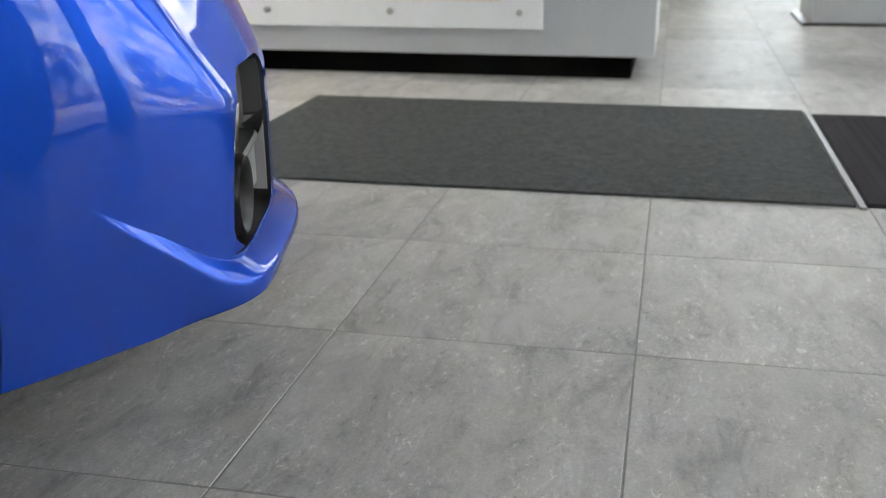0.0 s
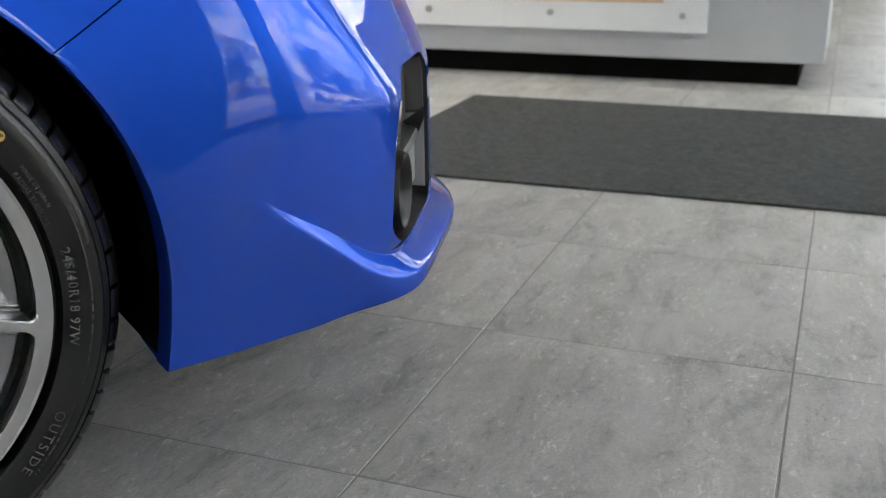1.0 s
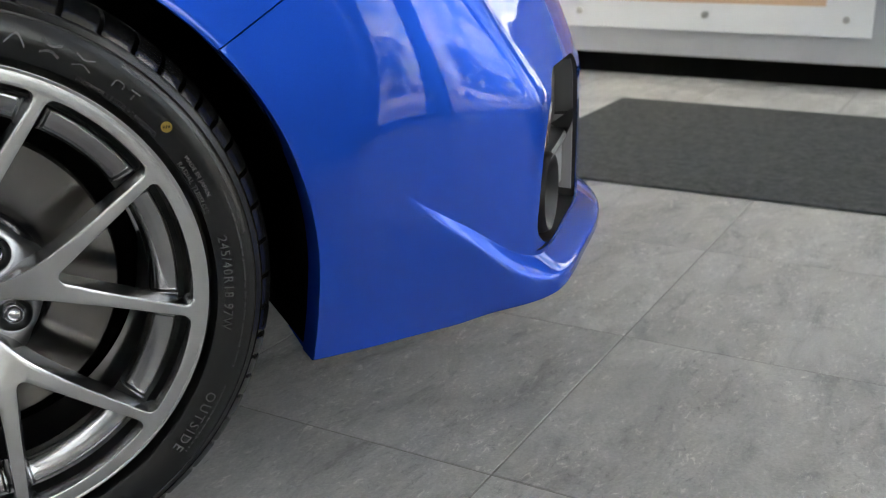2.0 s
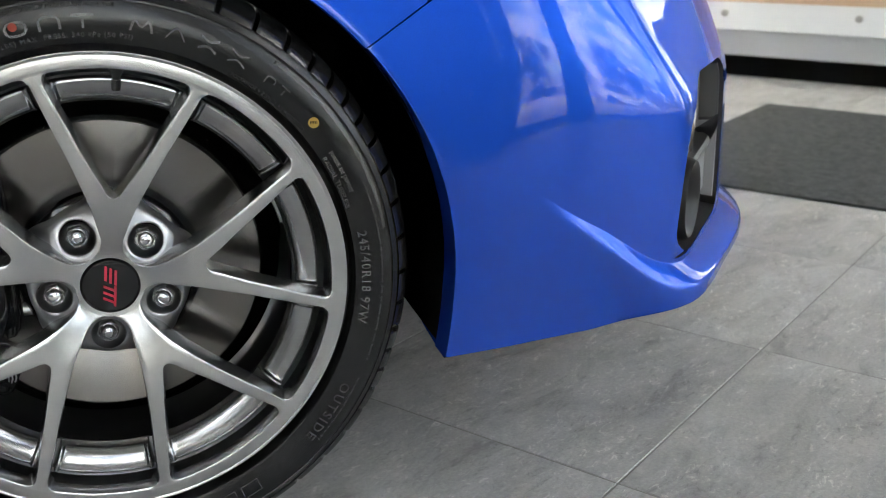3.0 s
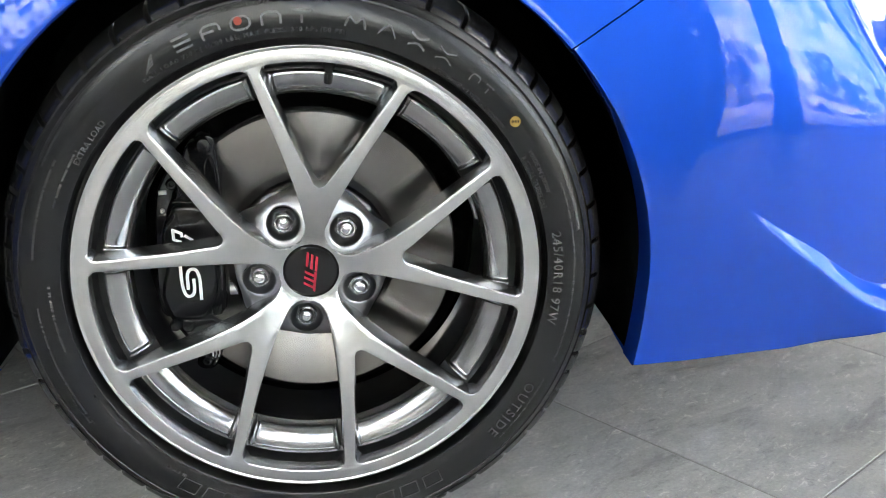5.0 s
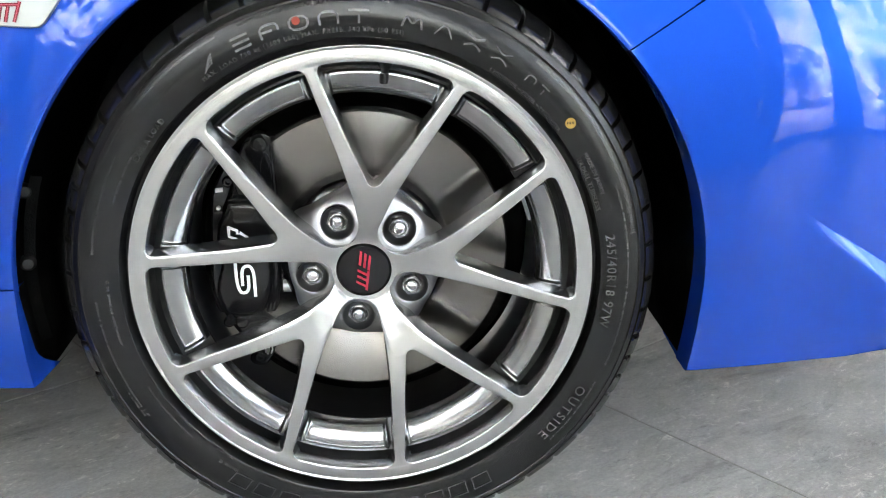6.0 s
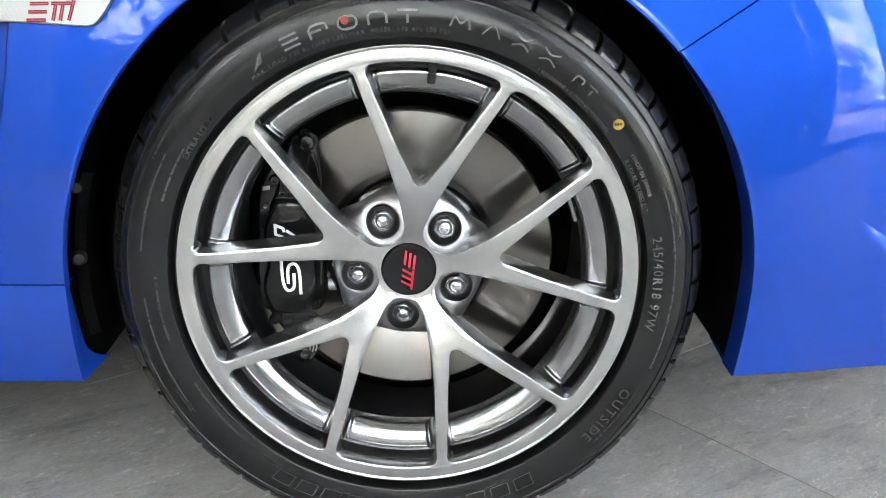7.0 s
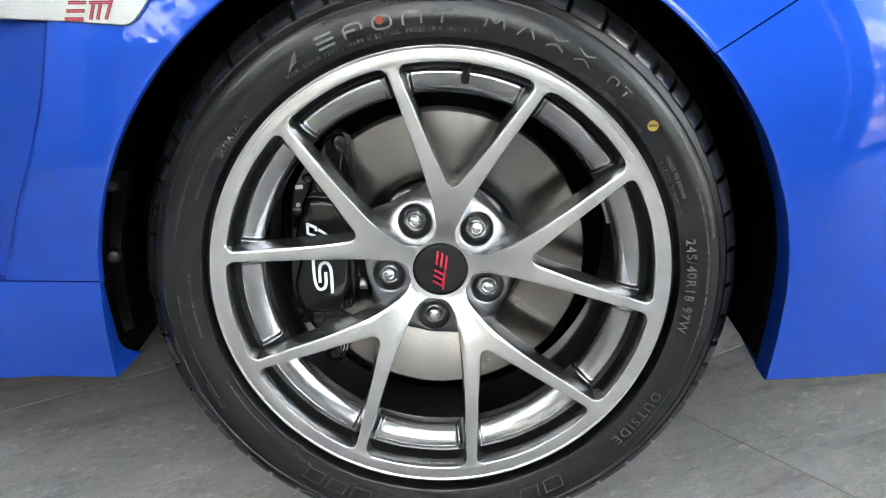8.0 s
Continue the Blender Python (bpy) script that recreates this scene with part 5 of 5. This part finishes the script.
    arch_shape = [(-9, 0), (-9, 12), (9, 12), (9, 5)]
    vee = [(-9, 0), (0, 13), (9, 0)]
    waist = ([(-9, 12), (0, 7.6), (9, 12)], [(-9, 0), (0, 4.6), (9, 0)])
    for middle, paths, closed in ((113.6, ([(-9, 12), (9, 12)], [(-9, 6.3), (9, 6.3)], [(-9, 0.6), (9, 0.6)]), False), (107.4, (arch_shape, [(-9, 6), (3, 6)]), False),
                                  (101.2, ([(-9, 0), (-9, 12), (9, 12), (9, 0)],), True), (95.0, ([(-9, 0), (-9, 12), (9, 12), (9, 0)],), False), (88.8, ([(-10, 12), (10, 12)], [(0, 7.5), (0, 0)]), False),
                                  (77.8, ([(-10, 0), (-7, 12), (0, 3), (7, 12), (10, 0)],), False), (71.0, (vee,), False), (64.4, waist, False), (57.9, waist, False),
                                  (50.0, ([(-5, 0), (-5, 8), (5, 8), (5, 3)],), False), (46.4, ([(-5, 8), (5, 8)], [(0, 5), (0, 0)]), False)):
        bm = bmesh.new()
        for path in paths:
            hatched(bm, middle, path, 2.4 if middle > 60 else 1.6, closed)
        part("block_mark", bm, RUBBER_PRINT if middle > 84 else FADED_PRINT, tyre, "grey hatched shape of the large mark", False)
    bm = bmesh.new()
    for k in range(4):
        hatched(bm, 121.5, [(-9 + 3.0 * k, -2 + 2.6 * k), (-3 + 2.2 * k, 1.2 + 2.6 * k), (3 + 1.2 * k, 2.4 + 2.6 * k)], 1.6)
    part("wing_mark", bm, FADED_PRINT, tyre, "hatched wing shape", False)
    # small print too fine to read: short raised bars in rows
    bm = bmesh.new()
    print_rnd = random.Random(5)

    def small_print(first, last, radius, high):
        t = first
        while t < last:
            wide = print_rnd.choice((0.0004, 0.0006, 0.0010))
            half = math.degrees(wide / radius) / 2
            ring = []
            for lift in (0.0, 0.0007):
                ring.append([bm.verts.new(Vector((r * math.cos(radians(u)), sidewall_depth(r) - 0.0001 - lift, r * math.sin(radians(u))))) for r, u in ((radius - high / 2, t - half), (radius + high / 2, t - half), (radius + high / 2, t + half), (radius - high / 2, t + half))])
            bm.faces.new(ring[1])
            for i in range(4):
                bm.faces.new((ring[0][i], ring[0][(i + 1) % 4], ring[1][(i + 1) % 4], ring[1][i]))
            t += 2 * half + print_rnd.choice((0.14, 0.20, 0.26, 0.34, 0.9))
    for first, last, radius, high in ((150, 172, 0.2775, 0.0022), (178, 194, 0.2630, 0.0024), (183, 212, 0.2770, 0.0020), (206, 222, 0.2590, 0.0020), (-22, 20, 0.2800, 0.0018), (-44, -26, 0.2790, 0.0018), (118, 152, 0.2872, 0.0022), (231, 236, 0.2620, 0.0034), (146, 160, 0.2640, 0.0024), (205, 212, 0.2805, 0.0022)):
        small_print(first, last, radius, high)
    # faint outlined shapes of the large mark at the foot of the tyre
    for k in range(5):
        frame_block(bm, 238 + k * 6.0, 0.021, 0.2640, 0.2790, 0.0007, 0.002)
        frame_block(bm, 273 + k * 6.0, 0.021, 0.2640, 0.2790, 0.0007, 0.002)
    tagged(part("small_print", bm, EDGE_LIT_LETTER, tyre, "", False), kind="stuff")
    for mat, middle, r0, size, name, words in ((YELLOW, 37.2, 0.2685, 0.0056, "yellow_dot", "yellow painted dot"), (RED_MARK, 101.6, 0.2740, 0.0040, "red_dot", "small red painted dot")):
        bm = bmesh.new()
        t = radians(middle)
        c = [bm.verts.new(Vector((r0 * math.cos(t) + size * math.cos(k * math.pi / 12), sidewall_depth(r0) - 0.0011, r0 * math.sin(t) + size * math.sin(k * math.pi / 12)))) for k in range(24)]
        bm.faces.new(c)
        part(name, bm, mat, tyre, words, False)
    # the dark grid printed on the yellow dot
    t = radians(37.2)
    for k in range(5):
        bm = bmesh.new()
        x, z = 0.2685 * math.cos(t) - 0.0032 + 0.0016 * k, 0.2685 * math.sin(t)
        bm.faces.new([bm.verts.new(Vector((x + dx, sidewall_depth(0.2685) - 0.0013, z + dz))) for dx, dz in ((-0.0004, -0.0012), (0.0004, -0.0012), (0.0004, 0.0018), (-0.0004, 0.0018))])
        part("dot_bar", bm, RUBBER, tyre, "", False)
    return tyre


def make_wheel():
    rim = make_rim(car)
    rim.location = (0, 0, HUB)
    make_tyre(rim)
    return rim


wheel = make_wheel()

# brake disc and caliper
bm = bmesh.new()
lathe(bm, [(0.096, 0.0905), (0.0975, 0.0895), (0.1610, 0.0895), (0.1630, 0.0915), (0.1630, 0.1130), (0.0975, 0.1130)], 160)
disc = part("brake_disc", bm, STEEL, car, "machined steel brake disc")
disc.location = (0, 0, HUB)
bm = bmesh.new()
lathe(bm, [(0.0, 0.066), (0.070, 0.066), (0.086, 0.070), (0.093, 0.078), (0.0960, 0.0915)], 96)
part("disc_hat", bm, CAST_IRON, disc, "black disc bell")
bm = bmesh.new()
lathe(bm, [(0.10, 0.135), (0.186, 0.135), (0.188, 0.125)], 80)
part("dust_shield", bm, LINER, disc, "black dust shield")

def soften(path, rounds=1, keep=0.25, closed=True):
    pts = [Vector((x, 0, z)) for x, z in path]
    for _ in range(rounds):
        soft = [] if closed else [pts[0]]
        for p, q in zip(pts, pts[1:] + ([pts[0]] if closed else [])):
            soft += [p.lerp(q, keep), p.lerp(q, 1 - keep)]
        pts = soft + ([] if closed else [pts[-1]])
    return pts


def cast(name, path, front, back, mat, parent=None, radius=0.004, label="", rounds=2, crown=0.0):
    """A cast plate facing -y: a softened outline with a rolled edge."""
    pts = soften(path, rounds)
    n = len(pts)
    middle = sum(pts, Vector()) / n
    turn = sum(p.x * q.z - q.x * p.z for p, q in zip(pts, pts[1:] + pts[:1]))
    inward = []
    for k in range(n):
        d = (pts[(k + 1) % n] - pts[k - 1]).normalized()
        inward.append(Vector((-d.z, 0, d.x)) * (1 if turn > 0 else -1))
    bm = bmesh.new()
    rings = []
    for inset, y in ((0.0, back), (0.0, front + radius), (radius * 0.12, front + radius * 0.5), (radius * 0.5, front + radius * 0.12), (radius, front)):
        rings.append([bm.verts.new(p + w * inset + Vector((0, y, 0))) for p, w in zip(pts, inward)])
    rings.append([bm.verts.new(middle.lerp(p, 0.5) + Vector((0, front - crown, 0))) for p in pts])
    for a, b in zip(rings, rings[1:]):
        for k in range(n):
            f = (a[k], a[(k + 1) % n], b[(k + 1) % n], b[k])
            bm.faces.new(f if turn > 0 else f[::-1])
    bm.faces.new(rings[-1] if turn > 0 else rings[-1][::-1])
    bmesh.ops.recalc_face_normals(bm, faces=bm.faces[:])
    return part(name, bm, mat, parent, label, True, 50)


def rib(name, path, y, radius, mat, parent, rounds=2, closed=False):
    """A round raised rib along a path."""
    pts = soften(path, rounds, 0.25, closed)
    n = len(pts)
    bm = bmesh.new()
    rings = []
    for k in range(n):
        a, b = (pts[k - 1], pts[(k + 1) % n]) if closed else (pts[max(k - 1, 0)], pts[min(k + 1, n - 1)])
        d = (b - a).normalized()
        w = Vector((-d.z, 0, d.x))
        rings.append([bm.verts.new(pts[k] + w * radius * math.cos(t) + Vector((0, y - radius * math.sin(t), 0))) for t in [math.pi * i / 5 for i in range(6)]])
    for k in range(n if closed else n - 1):
        for i in range(5):
            bm.faces.new((rings[k][i], rings[(k + 1) % n][i], rings[(k + 1) % n][i + 1], rings[k][i + 1]))
    bmesh.ops.recalc_face_normals(bm, faces=bm.faces[:])
    return part(name, bm, mat, parent, "", True, 60)


caliper = cast("brake_caliper", [(-0.1465, 0.3880), (-0.1130, 0.3880), (-0.1085, 0.374), (-0.1000, 0.356), (-0.0975, 0.341), (-0.1035, 0.318), (-0.1025, 0.303), (-0.1030, 0.287), (-0.1115, 0.267), (-0.1180, 0.2535), (-0.1555, 0.2530), (-0.1625, 0.268), (-0.1665, 0.283), (-0.1640, 0.298), (-0.1575, 0.316), (-0.1620, 0.341), (-0.1600, 0.357), (-0.1560, 0.369), (-0.1485, 0.377)],
               0.0655, 0.105, CALIPER_PAINT, car, 0.0065, "black painted brake caliper with white shapes", 2, 0.0004)
cast("upper_bracket", [(-0.1440, 0.386), (-0.1415, 0.400), (-0.1385, 0.415), (-0.1320, 0.437), (-0.1265, 0.4515), (-0.1165, 0.4545), (-0.1160, 0.4605), (-0.0980, 0.4608), (-0.0958, 0.447), (-0.0935, 0.406), (-0.0945, 0.382)], 0.0755, 0.11, CAST_IRON, caliper, 0.0025, "", 1)
cast("pad_guard", [(-0.1455, 0.430), (-0.1615, 0.4035), (-0.1655, 0.388), (-0.1690, 0.347), (-0.1730, 0.280), (-0.1685, 0.255), (-0.1560, 0.254), (-0.1550, 0.372), (-0.1420, 0.398), (-0.1390, 0.429)], 0.0800, 0.10, CAST_IRON, caliper, 0.0022, "", 1)
cast("side_column", [(-0.1100, 0.330), (-0.0965, 0.330), (-0.0945, 0.290), (-0.0995, 0.2545), (-0.1180, 0.2520)], 0.0800, 0.11, CAST_IRON, caliper, 0.0030, "", 1)
cast("lower_bracket", [(-0.1500, 0.250), (-0.1050, 0.250), (-0.1035, 0.217), (-0.1095, 0.201), (-0.1170, 0.1875), (-0.1320, 0.1875), (-0.1385, 0.197), (-0.1250, 0.215), (-0.1500, 0.232)], 0.0800, 0.11, CAST_IRON, caliper, 0.0025, "", 1)
cast("hose_boss", [(-0.1500, 0.236), (-0.1360, 0.236), (-0.1330, 0.247), (-0.1400, 0.254), (-0.1500, 0.252)], 0.0740, 0.10, CAST_IRON, caliper, 0.0030, "", 2)
# raised edges round the pockets of the casting
rib("bracket_rib", [(-0.1090, 0.4180), (-0.1085, 0.4295), (-0.1030, 0.4415), (-0.0985, 0.4300), (-0.0975, 0.4100)], 0.0755, 0.0011, CAST_IRON, caliper)
rib("bracket_rib", [(-0.1400, 0.4140), (-0.1372, 0.3960), (-0.1310, 0.3860), (-0.1245, 0.3930), (-0.1220, 0.4160)], 0.0755, 0.0012, CAST_IRON, caliper)
rib("bracket_rib", [(-0.1450, 0.3895), (-0.1380, 0.3905), (-0.1300, 0.3890), (-0.1200, 0.3900), (-0.1130, 0.3885)], 0.0700, 0.0018, CALIPER_PAINT, caliper, 1)
rib("bracket_rib", [(-0.0965, 0.4450), (-0.0945, 0.4060), (-0.0955, 0.3700)], 0.0750, 0.0016, CAST_IRON, caliper)
rib("bracket_rib", [(-0.1250, 0.4510), (-0.1165, 0.4540), (-0.1158, 0.4600), (-0.0985, 0.4602), (-0.0962, 0.4480)], 0.0750, 0.0010, CAST_IRON, caliper, 1)
for dx in (0.0, 0.0042, 0.0084):
    rib("column_rib", [(-0.1075 + dx, 0.328), (-0.1062 + dx, 0.292), (-0.1115 + dx, 0.2570)], 0.0800, 0.0010, CAST_IRON, caliper, 1)
    rib("pad_rib", [(-0.1200 + dx * 0.9, 0.214 + dx * 0.2), (-0.1170 + dx * 0.9, 0.207 + dx * 0.2), (-0.1195 + dx * 0.9, 0.201 + dx * 0.2)], 0.0790, 0.0009, ALUMINIUM, caliper, 1)
# a bright clip at the guard's step
cast("guard_clip", [(-0.1605, 0.4010), (-0.1520, 0.4015), (-0.1520, 0.3965), (-0.1605, 0.3960)], 0.0785, 0.084, ALUMINIUM, caliper, 0.0010, "bare metal clip", 0)
for x, z, r, y in ((-0.1075, 0.4506, 0.0080, 0.0755), (-0.1455, 0.408, 0.0052, 0.0800), (-0.1580, 0.3785, 0.0020, 0.0790), (-0.1590, 0.281, 0.0020, 0.0790), (-0.1564, 0.2443, 0.0050, 0.078), (-0.1241, 0.1995, 0.0060, 0.080)):
    bm = bmesh.new()
    lathe(bm, [(0.0, -0.001), (r * 0.42, -0.001), (r * 0.5, -0.0045), (r * 0.85, -0.0045), (r, -0.003), (r * 1.25, -0.002), (r * 1.25, 0.004)], 20, pose(x, y, z))
    part("bolt", bm, CAST_IRON if r > 0.003 else ALUMINIUM, caliper, "black steel bolt" if r > 0.003 else "small bare rivet")
bm = bmesh.new()
lathe(bm, [(0.0, -0.01), (0.006, -0.01), (0.007, 0.0), (0.007, 0.02)], 16, pose(-0.073, 0.085, 0.283) @ pose(0, 0, 0, 0, 0, 90))
part("pin", bm, ALUMINIUM, caliper, "bare metal slide pin")
# white marks on the caliper, plain shapes that run up its face
bm = bmesh.new()


def stroke(bm, path, thick, y, rounds=3):
    """A flat line of even width along a path with rounded corners."""
    pts = [Vector((x, 0, z)) for x, z in path]
    for _ in range(rounds):
        soft = [pts[0]]
        for p, q in zip(pts, pts[1:]):
            soft += [p.lerp(q, 0.25), p.lerp(q, 0.75)]
        pts = soft + [pts[-1]]
    sides = []
    for i, p in enumerate(pts):
        d = (pts[min(i + 1, len(pts) - 1)] - pts[max(i - 1, 0)]).normalized()
        n = Vector((-d.z, 0, d.x)) * thick / 2
        sides.append([Vector((v.x, y, v.z)) for v in (p + n, p - n)])
    sheet(bm, sides)


for path in ([(-0.1426, 0.335), (-0.1426, 0.2835), (-0.1294, 0.2835), (-0.1294, 0.304)], [(-0.1362, 0.2914), (-0.1362, 0.3150), (-0.1228, 0.3150), (-0.1228, 0.2785)]):
    stroke(bm, path, 0.0036, 0.0646)
for path in ([(-0.1468, 0.3618), (-0.1468, 0.3498), (-0.1385, 0.3462)], [(-0.1475, 0.3606), (-0.1378, 0.3562), (-0.1378, 0.3520)], [(-0.1351, 0.3540), (-0.1262, 0.3478), (-0.1325, 0.3440)], [(-0.1462, 0.3440), (-0.1438, 0.3372), (-0.1372, 0.3422)]):
    stroke(bm, path, 0.0034, 0.0646, 0)
part("caliper_mark", bm, WHITE_PRINT, caliper, "white printed shapes", False)

# the other three wheels
for m in (pose(-2.65, 0, HUB), pose(0, 2 * MID, HUB, 0, 0, 180), pose(-2.65, 2 * MID, HUB, 0, 0, 180)):
    copy_thing(wheel, m)


# ---- floor tiles, one by one ----
def tile_mesh(size):
    bm = bmesh.new()
    h, c = size / 2, 0.0012
    rings = []
    for s, z in ((h, -0.009), (h, -c), (h - c * 0.35, -c * 0.35), (h - c, 0.0)):
        rings.append([bm.verts.new((x * s, y * s, z)) for x, y in ((-1, -1), (1, -1), (1, 1), (-1, 1))])
    for a, b in zip(rings, rings[1:]):
        for i in range(4):
            bm.faces.new((a[i], a[(i + 1) % 4], b[(i + 1) % 4], b[i]))
    bm.faces.new(rings[-1])
    return bm


first_tile = None
far = bmesh.new()
for i in range(-11, 17):
    for j in range(-13, 6):
        centre = ((i + 0.5) * TILE, (j + 0.5) * TILE)
        if -5 <= i < 14 and -8 <= j < 6:
            if first_tile is None:
                first_tile = part("tile", tile_mesh(TILE - 0.0028), TILE_MAT, floor, "", False)
                ob = first_tile
            else:
                ob = new("tile", first_tile.data)
                ob.parent = floor
            ob.location = (centre[0], -centre[1], 0)
        else:
            h = TILE / 2 - 0.0016
            vs = [far.verts.new((centre[0] + x * h, -centre[1] + y * h, 0)) for x, y in ((-1, -1), (1, -1), (1, 1), (-1, 1))]
            low = [far.verts.new(v.co - Vector((0, 0, 0.006))) for v in vs]
            far.faces.new(vs)
            for k in range(4):
                far.faces.new((low[k], low[(k + 1) % 4], vs[(k + 1) % 4], vs[k]))
rest = part("far_tiles", far, TILE_MAT, floor, "", False)
tagged(rest, kind="stuff")
